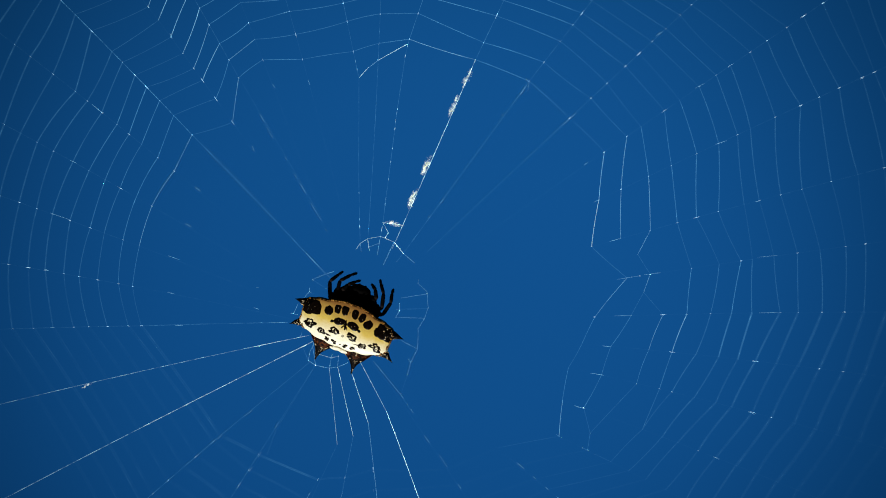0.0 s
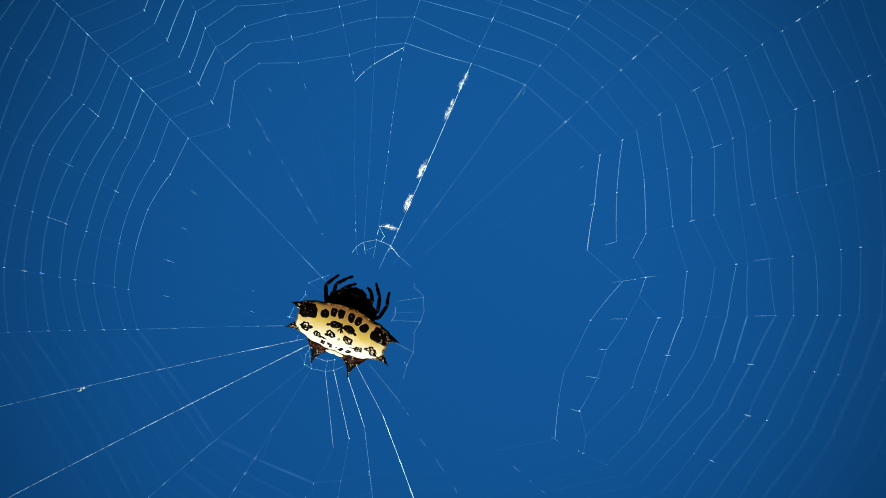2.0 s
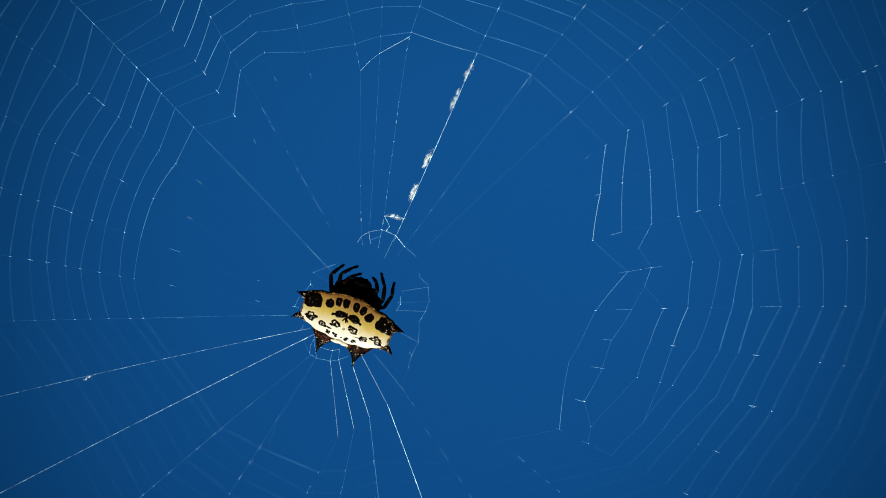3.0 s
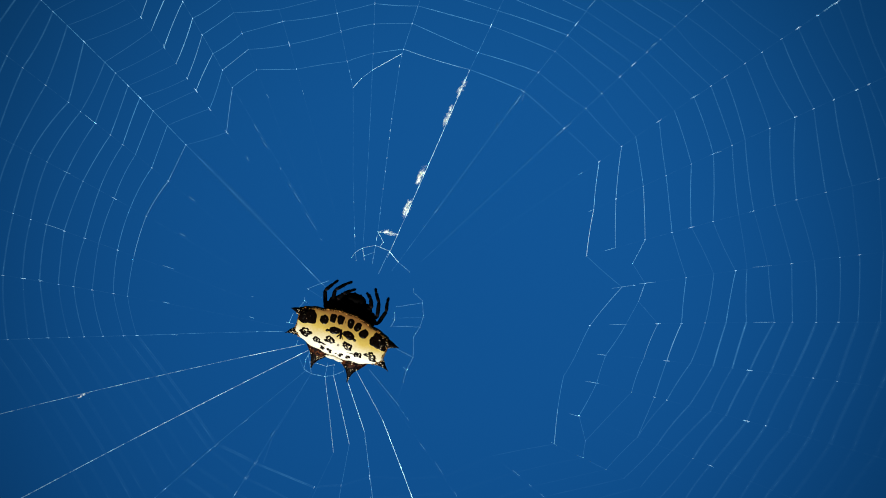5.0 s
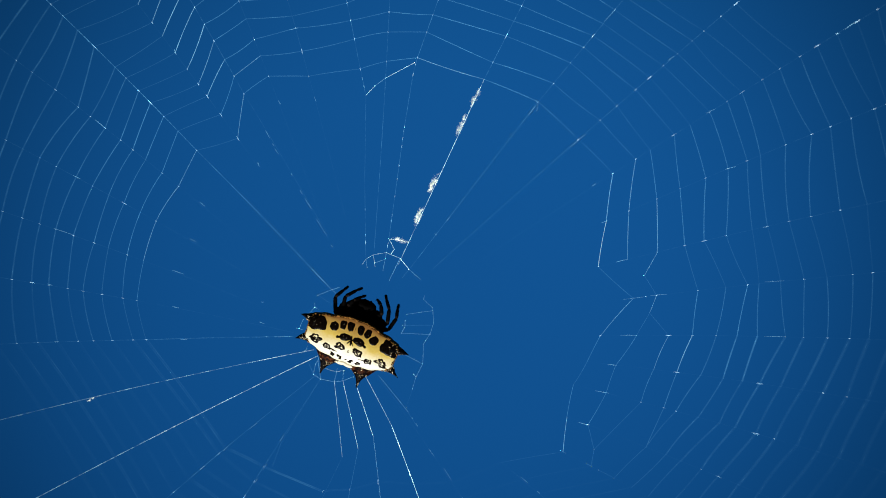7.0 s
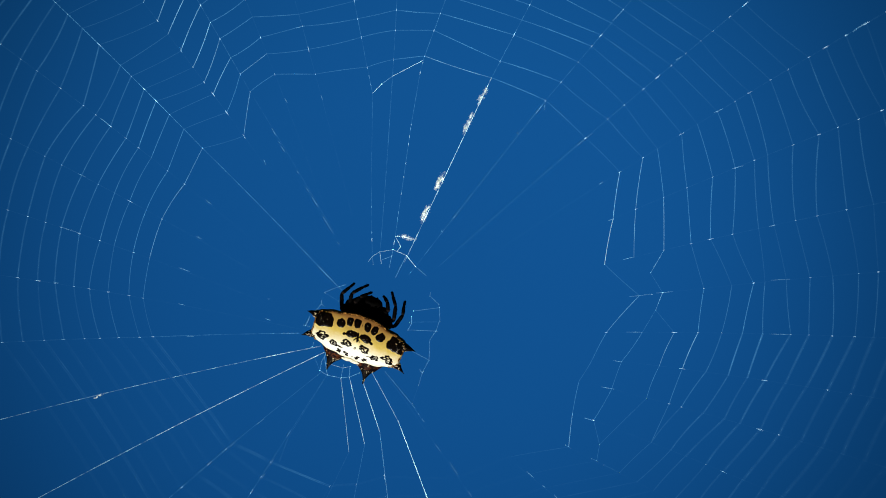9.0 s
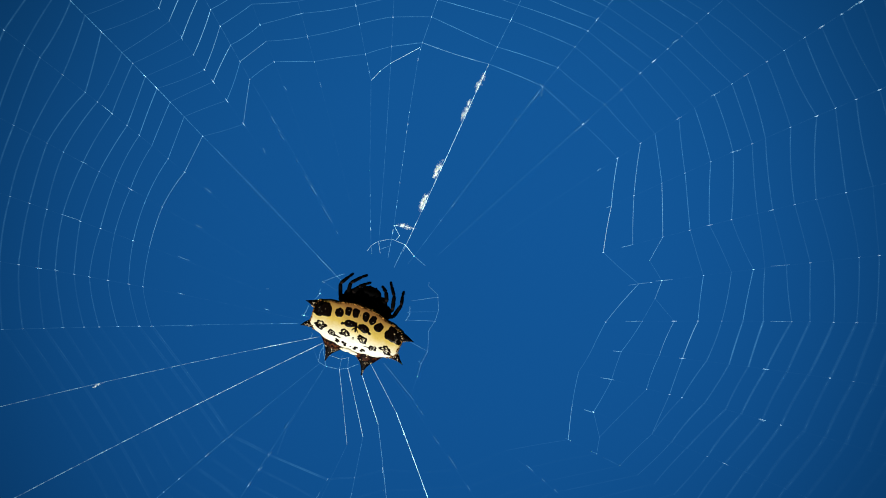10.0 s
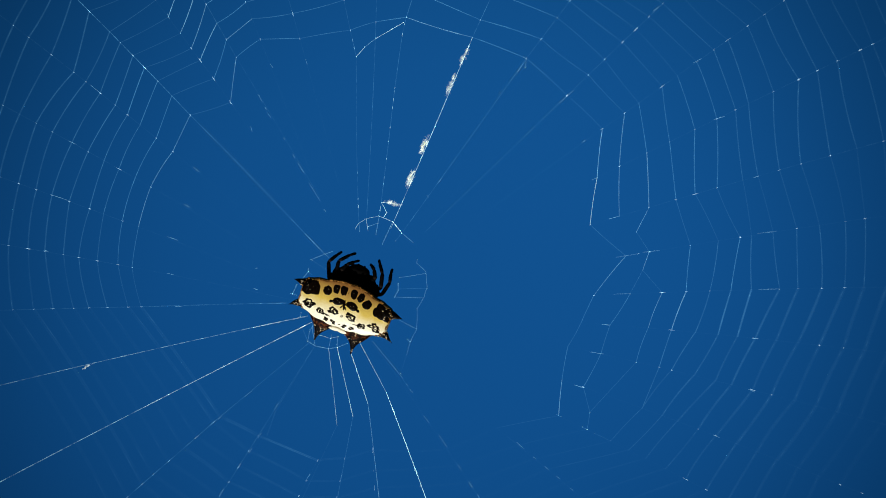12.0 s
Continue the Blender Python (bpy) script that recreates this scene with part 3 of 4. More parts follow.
# short bright lengths laid on the spokes to paint sun glints: middle, half length, slant
SUNNY_GLINTS = [
    (45.8, 31.3, 0.59, 39), (34.7, 23.5, 0.45, 28), (36.8, 18.0, 0.53, 19), (40.3, 12.3, 0.26, 15), (41.4, 6.9, 0.87, 9), (41.7, 1.3, 0.97, 5), (27.7, 0.2, 0.85, 4), (28.2, 4.2, 1.14, 11), (30.6, 4.7, 0.84, 9), (26.1, -3.1, 0.46, 177), (25.1, -6.1, 0.70, 174), (23.2, -9.7, 0.49, 166), (36.9, -13.8, 0.32, 161), (40.2, -8.9, 0.31, 160), (40.5, -3.7, 0.31, 1), (23.9, 15.9, 0.21, 35), (22.2, 20.4, 0.96, 41), (17.6, 23.4, 0.57, 53), (25.0, 32.6, 0.78, 48), (30.8, 28.5, 0.33, 33), (25.0, 12.1, 0.31, 24), (26.9, 8.1, 0.59, 17), (15.5, 20.9, 0.16, 135), (44.9, 30.6, 0.15, 28),
]
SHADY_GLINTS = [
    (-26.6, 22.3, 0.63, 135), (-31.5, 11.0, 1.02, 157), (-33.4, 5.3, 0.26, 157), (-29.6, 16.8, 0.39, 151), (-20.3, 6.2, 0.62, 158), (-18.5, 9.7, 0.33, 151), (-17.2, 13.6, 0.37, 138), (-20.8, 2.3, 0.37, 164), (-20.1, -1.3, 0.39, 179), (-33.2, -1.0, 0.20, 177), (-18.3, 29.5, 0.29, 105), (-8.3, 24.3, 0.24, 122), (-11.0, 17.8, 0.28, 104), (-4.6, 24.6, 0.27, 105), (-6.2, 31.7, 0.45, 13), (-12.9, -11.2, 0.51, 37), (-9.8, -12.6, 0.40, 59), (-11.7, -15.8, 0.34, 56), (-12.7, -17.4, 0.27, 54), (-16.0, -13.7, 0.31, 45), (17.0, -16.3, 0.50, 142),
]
DASHES = [
    (-9.8, 21.0, 0.46, 116), (-9.3, 19.9, 0.14, 124), (-9.0, 19.2, 0.35, 122), (-7.6, 16.7, 0.13, 113), (-6.7, 14.8, 0.24, 117), (-6.0, 13.5, 0.63, 119), (-4.7, 10.9, 1.06, 119), (-3.7, 8.9, 0.15, 125), (4.1, -9.3, 0.31, 127), (4.7, -10.2, 0.11, 124), (5.2, -10.9, 0.22, 124), (6.8, -13.9, 0.50, 128), (8.6, -16.2, 0.80, 124), (-11.7, 0.4, 0.29, 160), (-9.4, -1.2, 0.99, 180), (-11.2, -1.2, 0.10, 180), (-11.5, 2.7, 0.15, 179), (7.5, 10.3, 0.13, 134), (8.9, 12.0, 0.28, 49),
]
LOW_DASHES = [
    (10.4, -18.9, 0.28, 123), (11.6, -20.7, 0.34, 122), (12.5, -22.0, 0.28, 123), (18.5, -17.5, 0.19, 143), (19.8, -18.5, 0.25, 142), (21.0, -19.4, 0.21, 149),
    (22.4, -20.5, 0.20, 149), (-14.0, -19.1, 0.29, 57), (-15.9, -21.9, 0.48, 59), (-6.4, -20.4, 0.49, 59), (-2.7, -20.4, 0.47, 74),
]
for x, y, half, way in SUNNY_GLINTS + SHADY_GLINTS + DASHES + LOW_DASHES:
    c, h = math.cos(radians(way)) * half, math.sin(radians(way)) * half
    bm = bmesh.new()
    strand(bm, ((x - c, y - h), (x + c, y + h)), 0.13 if half > 0.7 else 0.17, 0.015, steps=3)
    part("loose_or_glint_thread", bm, SILKS, web)

# two strong mooring lines
for near, far, wide in (((-5.6, -3.3), (-58.4, -28.76), 0.038), ((-6.0, -2.62), (-58.0, -12.62), 0.027)):
    bm = bmesh.new()
    (x0, y0), (x1, y1) = near, far
    n = 560                     # a bead of the twist for every second ring
    pts = [on_web(x0 + (x1 - x0) * i / n, y0 + (y1 - y0) * i / n, 0.2 + 1.3 * i / n) for i in range(n + 1)]
    tube(bm, pts, [wide * (0.8 + 0.4 * i / n) * (1.35 if i % 2 else 0.55) * rng.uniform(0.8, 1.2) * MM for i in range(n + 1)])
    # a brighter copy of the silk paints in the near end's gleam
    for f in bm.faces:
        f.material_index = int(f.calc_center_median().x > (-24 if wide > 0.035 else -12) * MM)
    part("mooring_thread", bm, (mooring_silk, bright_mooring_silk), web, "thick beaded mooring line")


def tuft(a, b, width, hairs, lean, seed):
    """A flock of loose silk wound about its thread from a to b."""
    r = random.Random(seed)
    bm = bmesh.new()
    va, vb = Vector(a), Vector(b)
    way = (vb - va).normalized()
    side = Vector((-way.y, way.x))
    for h in range(hairs):
        f = r.betavariate(1.6, 1.3)
        body = math.sin(math.pi * min(max(f, 0.04), 0.96)) ** 0.7
        p = va.lerp(vb, f) + side * r.gauss(lean, 0.24) * width * body
        p = Vector((p.x, p.y, r.gauss(0, 0.25) * width * body))
        heading = r.uniform(0, 2 * math.pi)
        pts = []
        for i in range(6):
            pts.append(on_web(p.x, p.y, p.z))
            heading += r.gauss(0, 0.9)
            p = p + (Vector((way.x, way.y, 0)) * math.cos(heading) * 1.5 + Vector((side.x, side.y, 0)) * math.sin(heading) + Vector((0, 0, r.gauss(0, 0.5)))) * width * 0.11
        w = r.uniform(0.007, 0.015) * MM
        tube(bm, pts, [w * 0.6, w, w, w, w, w * 0.4], 0, 4)
    for lump in range(9):
        f = r.uniform(0.08, 0.92)
        p = va.lerp(vb, f) + side * r.gauss(lean, 0.2) * width
        ball = bmesh.ops.create_icosphere(bm, subdivisions=2, radius=1)
        size, turn = r.uniform(0.16, 0.42) * width * math.sin(math.pi * f) ** 0.5, math.atan2(way.y, way.x)
        shape = pose(p.x * MM, p.y * MM, on_web(p.x, p.y).z, 0, 0, math.degrees(turn) + r.uniform(-35, 35))
        for v in ball["verts"]:
            k = 1 + 0.9 * noise.noise(v.co * 1.7 + Vector((seed * 3.1, lump * 2.3, 0)))
            v.co = shape @ (Vector((v.co.x * 1.9, v.co.y, v.co.z)) * k * size * MM)
    return part("silk_tuft", bm, tuft_silk, web, "fluffy white silk tuft")


tuft((12.35, 25.55), (11.5, 23.95), 0.5, 90, -0.02, 1)
tuft((10.95, 23.0), (9.95, 21.0), 0.48, 120, -0.04, 2)
tuft((7.9, 16.75), (6.85, 14.8), 0.52, 110, -0.06, 3)
tuft((6.2, 13.1), (5.4, 11.4), 0.56, 110, -0.2, 4)
tuft((2.7, 9.8), (4.65, 9.36), 0.40, 90, 0.0, 5)
tuft((-30.6, -7.9), (-29.4, -7.3), 0.26, 10, 0.2, 6)


# ---- the spider ----
spider = tagged(new("spider"), "yellow spiny spider with black spots, hanging on its web", "spider")
SEAT = pose(-1.91 * MM, -2.01 * MM, 0.93 * MM, 0, 0, -20.9)      # on the web, over its hub
MID = 0.6
# half of the shell's outline, from the front round to the rear: an angular shield, hollowed between the spines
OUTLINE = [(0.0, 3.24), (1.4, 3.14), (2.7, 2.76), (4.1, 2.44), (4.95, 2.12), (5.2, 1.5), (5.16, 0.75), (5.1, 0.15), (5.12, -0.45), (4.55, -1.0), (3.5, -1.42), (1.7, -1.74), (0.0, -1.80)]
RIM = [(math.atan2(y - MID, x), math.hypot(x, y - MID)) for x, y in OUTLINE]


def rim_radius(c, h):
    """How far the rim lies from the shell's middle in the way (c, h)."""
    a = math.atan2(h, abs(c))
    for (a0, r0), (a1, r1) in zip(RIM, RIM[1:]):
        if a >= a1:
            f = (a0 - a) / (a0 - a1)
            return r0 + (r1 - r0) * (f * f * (3 - 2 * f) * 0.5 + f * 0.5)
    return RIM[-1][1]


def shell_edge(x, y):
    return math.hypot(x, y - MID) / rim_radius(x, y - MID)


def shell_top(x, y):
    e = min(shell_edge(x, y), 1.0)
    rim = 0.14 * math.sqrt(max(0.0, 1 - e ** 22))
    g = 1 - ((y - 0.9) / (3.5 if y > 0.9 else 3.6)) ** 2
    arch = (0.56 + 0.26 * (1 - (x / 5.0) ** 2)) * max(g, 0.0)
    return rim + arch * (1 - e ** 70) + 0.06 * noise.noise((x * 0.9, y * 0.9, 3.0)) * (1 - e)


def shell():
    bm = bmesh.new()
    around, rings = 120, 30
    def ring(e, top):
        vs = []
        for i in range(around):
            a = 2 * math.pi * i / around
            c, s = math.cos(a), math.sin(a)
            k = e * rim_radius(c, s)
            x, y = c * k, MID + s * k
            if not top:
                x, y = x * (1 - 0.12 * e), MID + (y - MID) * (1 - 0.12 * e)
            z = shell_top(x, y) if top else -1.5 * math.sqrt(max(0.0, 1 - e ** 2.2))
            vs.append(bm.verts.new(Vector((x, y, z)) * MM))
        return vs
    levels = [math.sin(0.5 * math.pi * i / rings) ** 0.9 for i in range(1, rings + 1)]
    crown = bm.verts.new(Vector((0, MID, shell_top(0, MID))) * MM)
    keel = bm.verts.new(Vector((0, MID, -1.7)) * MM)
    tops = [ring(e, True) for e in levels]
    lows = [ring(e, False) for e in levels[:-1]]
    margin = 0.955
    for i in range(around):
        j = (i + 1) % around
        bm.faces.new((crown, tops[0][i], tops[0][j]))
        bm.faces.new((keel, lows[0][j], lows[0][i]))
        for under, rows in enumerate((tops, lows + [tops[-1]])):
            for n, (a, b) in enumerate(zip(rows, rows[1:])):
                ragged = margin + 0.035 * noise.noise((i * 0.9, 1.7, 0))
                edge = not under and levels[n] > (ragged if i < around // 2 else ragged + 0.035)
                bm.faces.new((a[i], b[i], b[j], a[j])).material_index = 2 if edge else under
    return bm


def spot(parent, x, y, rx, ry, turn=0.0, material=None, seed=0, proud=0.07, name="spot", ragged=0.18, square=0.0, hollow=0.0):
    """A raised, slightly ragged spot that follows the shell; square fills its corners, hollow leaves its middle open."""
    bm = bmesh.new()
    around, rings = 32, 6
    ca, sa = math.cos(radians(turn)), math.sin(radians(turn))

    def at(e, i):
        a = 2 * math.pi * i / around
        c, h = math.cos(a), math.sin(a)
        w = 1 + ragged * noise.noise((c * 1.3 + seed * 7.1, h * 1.3, seed * 3.3)) + 0.5 * ragged * noise.noise((c * 3.1 + seed * 2.7, h * 3.1, seed * 5.9))
        w *= 1 + square * (1 / max(abs(c), abs(h)) - 1)
        if hollow:
            inner = hollow * (1 + 0.55 * noise.noise((c * 1.9 + seed * 4.3, h * 1.9, seed * 8.7)))
            e = inner + (1 - inner) * e
        u, v = rx * e * w * c, ry * e * w * h
        px, py = x + u * ca - v * sa, y + u * sa + v * ca
        inside = min(1.0, 0.985 / max(shell_edge(px, py), 0.01))
        px, py = px * inside, MID + (py - MID) * inside
        crest = 4 * e * (1 - e) if hollow else 1 - e ** 2.5
        return bm.verts.new(Vector((px, py, shell_top(px, py) + proud * crest - 0.02 * e ** 4 + 0.004)) * MM)

    top = None if hollow else bm.verts.new(Vector((x, y, shell_top(x, y) + proud + 0.004)) * MM)
    last = [at(0.0, i) for i in range(around)] if hollow else None
    for n in range(1, rings + 1):
        now = [at(n / rings, i) for i in range(around)]
        for i in range(around):
            j = (i + 1) % around
            bm.faces.new((top, now[i], now[j]) if last is None else (last[i], now[i], now[j], last[j]))
        last = now
    return part(name, bm, material or black_spot, parent)


abdomen = part("abdomen", shell(), (yellow, spine_brown, amber_rim), spider, "domed yellow and cream shell")


def pitted_spot(x, y, rx, ry, turn, seed):
    """A ragged dark ring with dark squiggles inside and the pale shell between them."""
    r = random.Random(seed)
    spot(abdomen, x, y, rx, ry, turn, black_spot, seed, 0.03, "spot", 0.6, 0.0, 0.5)
    ca, sa = math.cos(radians(turn)), math.sin(radians(turn))
    start = r.uniform(0, 6.28)
    for k in range(6):
        a = start + 6.28 * k / 6 + r.uniform(-0.5, 0.5)
        far = r.uniform(0.15, 0.6)
        u, v = rx * far * math.cos(a), ry * far * math.sin(a)
        spot(abdomen, x + u * ca - v * sa, y + u * sa + v * ca, rx * r.uniform(0.24, 0.46), ry * r.uniform(0.13, 0.22), turn + r.uniform(-50, 50), black_spot, seed + k * 0.37, 0.02, "spot", 0.6)


number = 0
for side in (-1, 1):
    for x, y, rx, ry, turn, pitted, square in (
        (2.24, 1.78, 0.50, 0.58, -14, False, 0.1), (1.42, 2.24, 0.42, 0.54, -6, False, 0.15), (0.58, 2.36, 0.42, 0.54, -3, False, 0.15),
        (4.28, 1.46, 1.2, 0.86, -14, False, 0.55),
        (0.78, 1.08, 0.69, 0.46, -12, False, 0.0), (1.56, 0.80, 0.20, 0.17, -40, False, 0.0), (1.28, 0.92, 0.36, 0.13, -30, False, 0.0),
        (3.77, -0.32, 0.74, 0.50, -12, True, 0.0), (2.38, -0.66, 0.46, 0.35, 10, True, 0.0), (0.97, -0.14, 0.66, 0.44, -10, True, 0.0),
        (1.44, -1.30, 0.34, 0.23, 12, None, 0.0), (0.66, -1.36, 0.32, 0.21, 6, None, 0.0),
    ):
        number += 1
        if pitted is None:
            spot(abdomen, side * x, y, rx, ry, side * turn, black_spot, number, 0.04, "spot", 0.8)
        elif pitted:
            pitted_spot(side * x, y, rx, ry, side * turn, number)
        else:
            spot(abdomen, side * x, y, rx, ry, side * turn, black_spot, number, square=square, ragged=0.26)
spot(abdomen, 0.0, 1.02, 0.42, 0.09, -14, black_spot, 48, 0.05)
spot(abdomen, -0.04, 0.90, 0.15, 0.66, 10, black_spot, 41, 0.05)
spot(abdomen, 0.20, 1.22, 0.09, 0.26, -24, black_spot, 44, 0.04)
spot(abdomen, -0.26, 0.64, 0.09, 0.28, -28, black_spot, 45, 0.04)
spot(abdomen, 0.22, 0.58, 0.06, 0.22, 26, black_spot, 46, 0.04)
spot(abdomen, 0.08, -1.38, 0.16, 0.07, 30, black_spot, 42, 0.04)
spot(abdomen, 0.05, -0.36, 0.14, 0.16, 0, black_spot, 43, 0.03, hollow=0.5)
spot(abdomen, -0.02, 2.30, 0.03, 0.16, 0, black_spot, 47, 0.02)
# tiny pale marks that paint glints onto the black spots
for i, (x, y) in enumerate(((-0.95, 1.16), (-0.62, 1.02), (0.95, 1.14), (0.64, 1.0), (-1.36, 2.36), (1.50, 2.1), (0.52, 2.5), (-2.2, 1.95), (4.0, 1.75), (-3.8, 1.6), (-4.1, 1.2), (4.5, 1.1), (4.9, 1.3), (1.38, -1.30), (-0.70, -1.33), (-3.9, -0.2), (3.6, -0.4), (1.1, -0.05))):
    spot(abdomen, x, y, 0.07, 0.04, 37 * i, wart_and_glint, 60 + i, 0.09, "glint_fleck", 0.5)


bm = bmesh.new()
for first, last, count, front, sizes in (
    (14, 166, 60, True, (0.03, 0.05, 0.07, 0.10, 0.14)), (-156, -24, 50, False, (0.02, 0.03, 0.04, 0.055)),
    (-22, 12, 20, True, (0.03, 0.05, 0.08, 0.11)), (168, 202, 20, True, (0.03, 0.05, 0.08, 0.11)),
):
    for i in range(count):
        a = radians(first + (last - first) * i / (count - 1)) + rng.uniform(-0.012, 0.012)
        c, h = math.cos(a), math.sin(a)
        k = rim_radius(c, h) * (rng.uniform(0.965, 0.99) if front else 1.0)
        z = (shell_top(c * k * 0.97, MID + h * k * 0.97) if front else -0.02) - rng.uniform(0.0, 0.08)
        ball = bmesh.ops.create_icosphere(bm, subdivisions=1, radius=rng.choice(sizes) * MM)
        bmesh.ops.translate(bm, verts=ball["verts"], vec=Vector((c * k, MID + h * k, z)) * MM)
part("rim_beading", bm, amber_rim, abdomen, "row of tiny brown warts along the rim", "stuff")


def spine(base, tip, radius, curve, tip_share, seed, flat=1.0, hollow=1.25):
    """A stout thorn with a knobbly foot and a sharp point."""
    bm = bmesh.new()
    b, t = Vector(base), Vector(tip)
    pts, radii = [], []
    for i in range(15):
        f = i / 14
        pts.append((b.lerp(t, f) + Vector(curve) * 4 * f * (1 - f)) * MM)
        radii.append(radius * ((1 - f) ** hollow * (1 + 0.10 * noise.noise((f * 5, seed, 0))) + 0.025) * MM)
    tube(bm, pts, radii, 0, 18)
    for v in bm.verts:
        v.co.z = b.z * MM + (v.co.z - b.z * MM) * flat
    for f in bm.faces:
        d = (f.calc_center_median() / MM - b).dot(t - b) / (t - b).length_squared
        f.material_index = 1 if d > tip_share + 0.06 * math.sin(seed * 9 + d * 20) else 0
    for v in bm.verts:
        v.co += v.co.normalized() * (noise.noise(v.co * 1300) * 0.12 + noise.noise(v.co * 3200) * 0.06) * MM
    bm.normal_update()
    r = random.Random(seed)
    seats = [(v.co.copy(), v.normal.copy()) for v in bm.verts if v.normal.z > 0.1 and (v.co / MM - t).length > 0.45 * (t - b).length]
    # pale warts, which also stand in for glints on the spine
    for at, up in r.sample(seats, 14):
        ball = bmesh.ops.create_icosphere(bm, subdivisions=1, radius=r.uniform(0.02, 0.085) * MM)
        for v in ball["verts"]:
            v.co = Vector((v.co.x * 1.5, v.co.y, v.co.z * 0.6)) + at + up * 0.02 * MM
            for f in v.link_faces:
                f.material_index = 2
    return part("spine", bm, (spine_brown, spine_black, wart_and_glint), spider)


for side in (-1, 1):
    spine((side * 4.35, 1.42, 0.10), (side * 6.25, 1.52, 0.3), 0.88, (0, 0.06, 0.0), -1, side + 2)
    spine((side * 4.3, -0.50, -0.1), (side * 6.02, -1.45, -0.1), 0.78, (0, 0.06, 0.0), 0.2, side + 5)
    spine((side * 1.8, -1.0, -0.72), (side * 2.12, -4.34, -0.6), 3.0, (side * 0.06, 0, 0.05), 0.46, side + 8, 0.5, 1.9)


def rear_lip():
    """The pale rounded skin under the rear edge, lumpy, from which the rear spines stand."""
    bm = bmesh.new()
    pts, radii = [], []
    for i in range(33):
        a = radians(-158 + 136 * i / 32)
        k = rim_radius(math.cos(a), math.sin(a))
        f = math.sin(math.pi * i / 32)
        pts.append(Vector((math.cos(a) * k * 0.97, MID + math.sin(a) * k * (0.98 + 0.15 * f ** 3), -0.42)) * MM)
        radii.append((0.05 + 0.25 * f ** 0.6) * (1 + 0.35 * noise.noise((i * 0.55, 2.0, 0))) * MM)
    tube(bm, pts, radii, 0, 14)
    for v in bm.verts:
        v.co += v.co.normalized() * noise.noise(v.co * 2600) * 0.07 * MM
    return part("rear_lip", bm, yellow, abdomen, "pale lumpy skin under the rear edge")


rear_lip()


def blob(name, centre, size, material, lumps, seed):
    bm = bmesh.new()
    bmesh.ops.create_uvsphere(bm, u_segments=32, v_segments=20, radius=1)
    for v in bm.verts:
        k = 1 + lumps * noise.noise(v.co * 2.2 + Vector((seed, 0, 0)))
        v.co = (Vector((v.co.x * size[0], v.co.y * size[1], v.co.z * size[2])) * k + Vector(centre)) * MM
    return part(name, bm, material, spider)


for x, y, wide in ((-0.78, -2.16, 0.24), (0.36, -2.2, 0.2), (2.62, -1.62, 0.2), (-2.66, -1.6, 0.18), (1.2, -1.95, 0.22), (-1.2, -1.9, 0.2)):
    blob("wart", (x, y, -0.34), (wide * 1.3, wide, wide), yellow, 0.35, x)
blob("carapace", (-0.1, 3.1, -1.1), (2.6, 1.7, 0.9), leg_black, 0.08, 1)
for x, y in ((-2.2, 3.6), (-1.45, 4.2), (1.45, 4.1), (2.2, 3.4), (2.5, 2.9), (-2.6, 2.9)):
    blob("coxa", (x, y, -0.9), (0.5, 0.5, 0.55), leg_black, 0.10, x)
head = blob("head", (0.05, 4.5, -1.1), (1.2, 0.72, 0.7), leg_black, 0.1, 2)
for x in (-0.5, -0.2, 0.1):
    blob("eye", (x + 0.2, 4.85, -0.62), (0.10, 0.10, 0.10), black_spot, 0.0, 3)
for side in (-1, 1):
    blob("palp", (0.05 + side * 0.35, 4.8, -1.3), (0.22, 0.45, 0.22), leg_black, 0.1, 4)


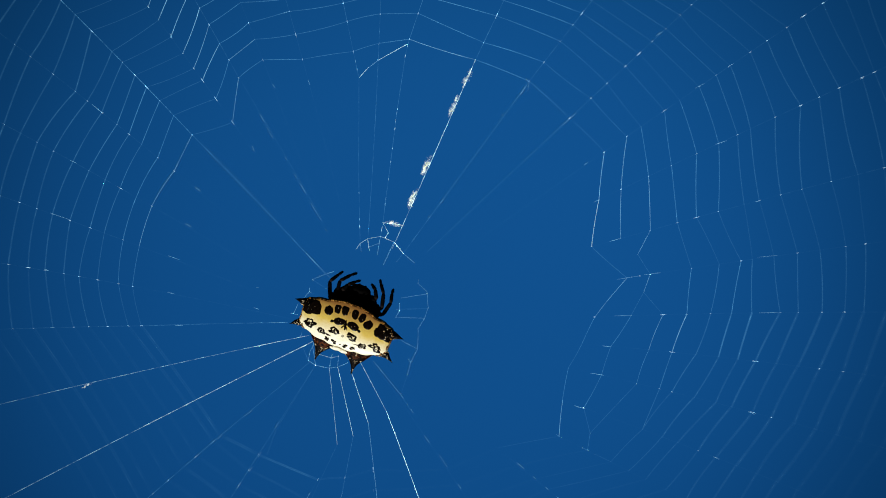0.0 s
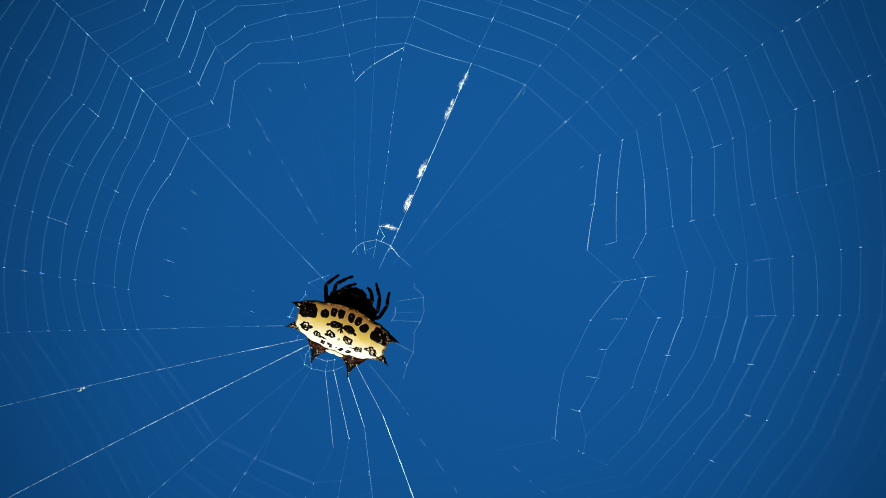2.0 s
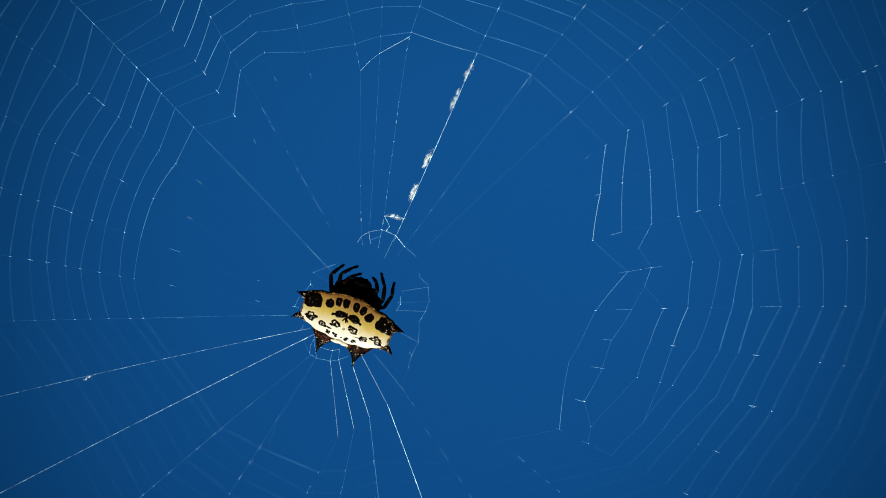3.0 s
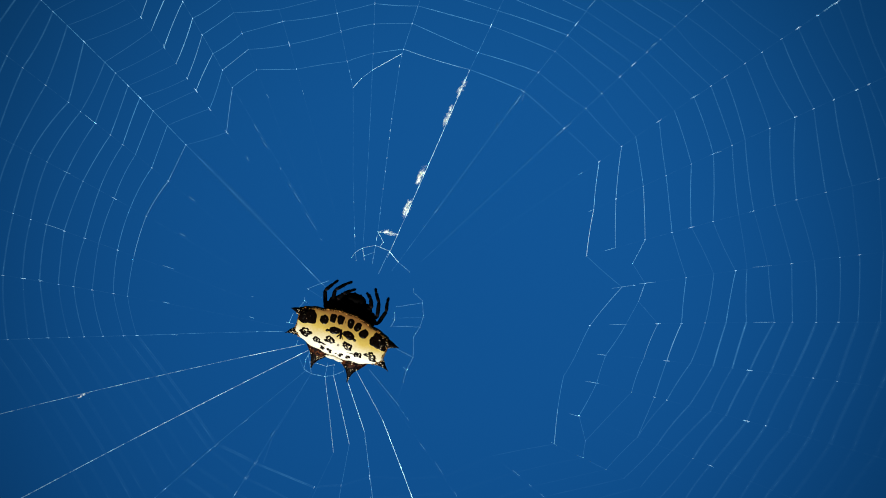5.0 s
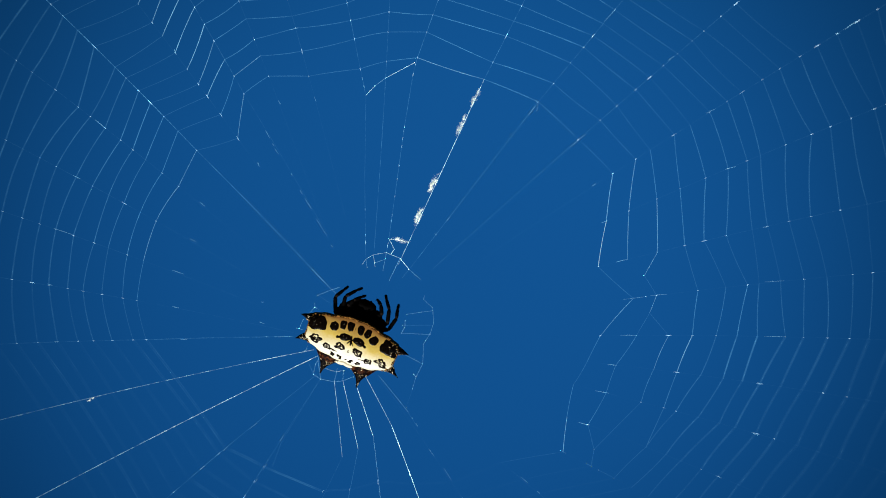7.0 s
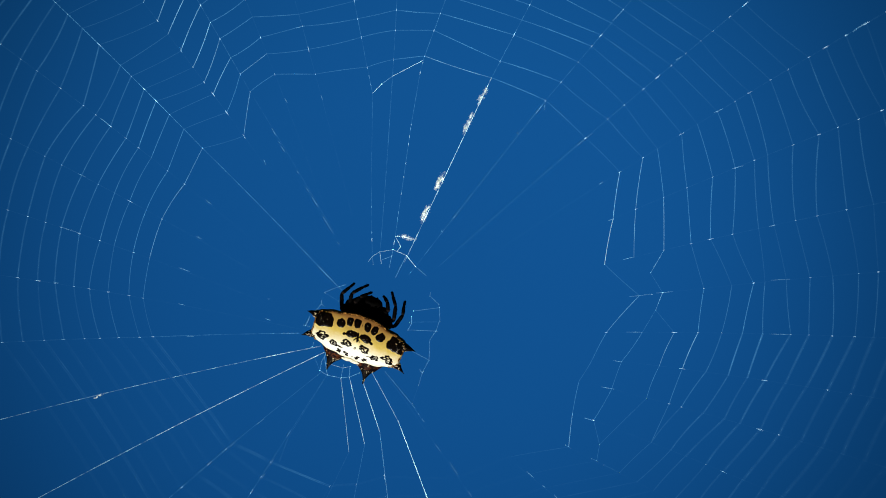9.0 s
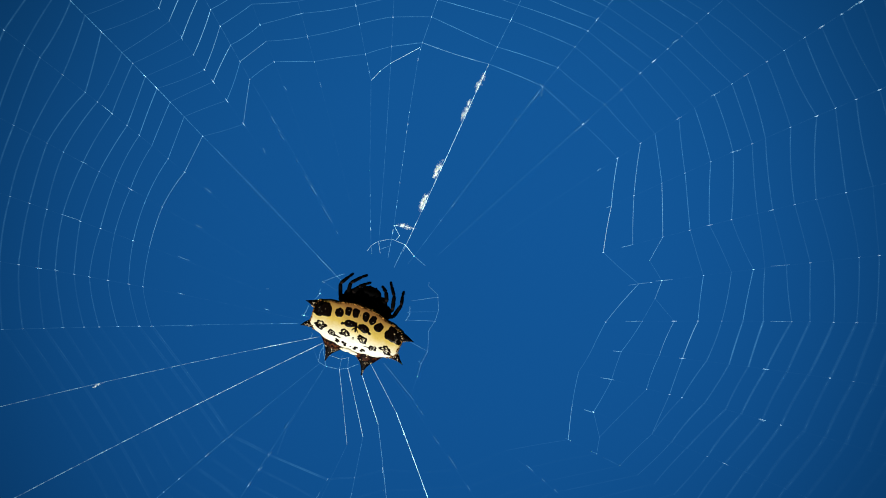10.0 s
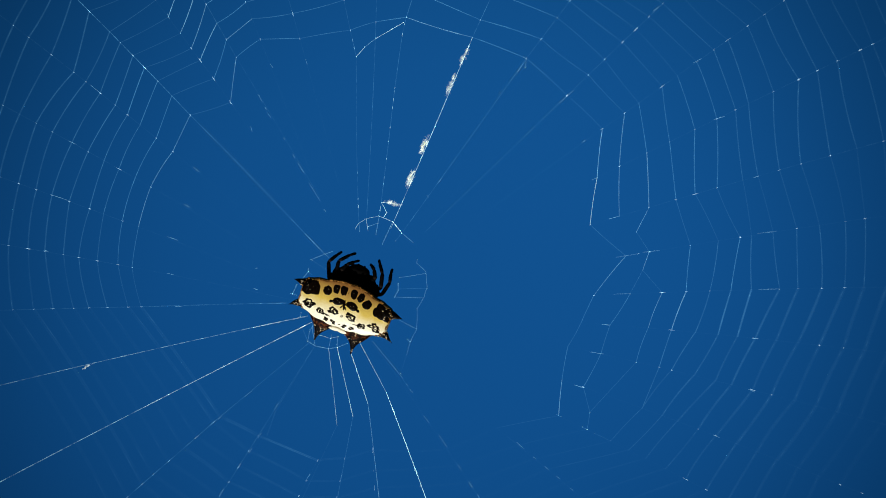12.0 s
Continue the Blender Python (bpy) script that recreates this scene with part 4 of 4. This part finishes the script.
def leg(joints, radius, seed):
    """Hip to claw: thigh, knee, shin and foot, each a swelling segment with bristles."""
    whole = None
    r = random.Random(seed)
    names = ("femur", "tibia", "metatarsus", "tarsus")
    for i, (a, b) in enumerate(zip(joints, joints[1:])):
        bm = bmesh.new()
        va, vb = Vector(a), Vector(b)
        w = radius * (1, 0.92, 0.8, 0.62)[i]
        pts = [va.lerp(vb, f / 8) * MM for f in range(9)]
        radii = [w * k * MM for k in (0.72, 0.92, 1.0, 1.02, 1.0, 0.98, 0.98, 0.92, 0.7)]
        tube(bm, pts, radii, 0, 12)
        for f in bm.faces:
            d = (f.calc_center_median() / MM - va).length / (vb - va).length
            f.material_index = 1 if 0.12 < d < 0.3 else 0
        way = (vb - va).normalized()
        for h in range(16):
            side = way.cross(Vector((r.gauss(0, 1), r.gauss(0, 1), r.gauss(0, 1)))).normalized()
            root = va.lerp(vb, r.uniform(0.1, 0.95)) + side * w * 0.85
            tube(bm, [root * MM, (root + side * 0.07 + way * 0.05) * MM, (root + side * 0.11 + way * 0.13) * MM], [0.012 * MM, 0.009 * MM, 0.003 * MM], 0, 3)
        seg = part("leg" if whole is None else names[i], bm, (leg_black, leg_band), whole or spider)
        whole = whole or seg
    return whole


LEGS = (
    ((-1.53, 2.84, -0.9), (-2.87, 2.89, -0.7), (-3.37, 4.49, -0.4), (-2.81, 5.39, -0.8), (-2.51, 5.80, -1.4)),
    ((-1.13, 3.14, -0.9), (-2.18, 3.24, -0.4), (-2.33, 4.99, -0.2), (-1.48, 5.89, -0.8), (-1.01, 6.19, -1.4)),
    ((-0.63, 3.84, -0.9), (-1.73, 4.09, -0.3), (-1.38, 4.89, -0.2), (-0.75, 5.39, -0.7), (-0.39, 5.56, -1.3)),
    ((0.77, 3.74, -0.9), (2.02, 4.44, -0.4), (1.59, 5.39, -0.4), (1.17, 5.59, -0.9), (0.92, 5.59, -1.4)),
    ((1.27, 3.14, -0.9), (2.92, 3.64, -0.5), (2.57, 5.34, -0.3), (1.92, 6.09, -0.8), (1.63, 6.39, -1.4)),
    ((1.67, 2.64, -0.9), (3.22, 3.04, -0.6), (3.63, 4.64, -0.4), (3.39, 5.54, -0.8), (3.31, 5.94, -1.4)),
    ((-1.4, 2.4, -1.1), (-2.8, 2.0, -1.7), (-3.2, 0.85, -1.9), (-2.9, -0.05, -2.1), (-2.7, -0.4, -2.2)),
    ((1.4, 2.4, -1.1), (2.8, 2.0, -1.7), (3.2, 0.85, -1.9), (2.9, -0.05, -2.1), (2.7, -0.4, -2.2)),
)
for i, joints in enumerate(LEGS):
    leg(joints, 0.24, i)


# ---- movement ----
def motions():
    sway = [(t, HUB @ pose(x * MM, y * MM, z * MM, rx, ry, rz)) for t, x, y, z, rx, ry, rz in SWAY]
    walk(web, sway)
    walk(spider, [(t, m @ SEAT) for t, m in sway])


motions()
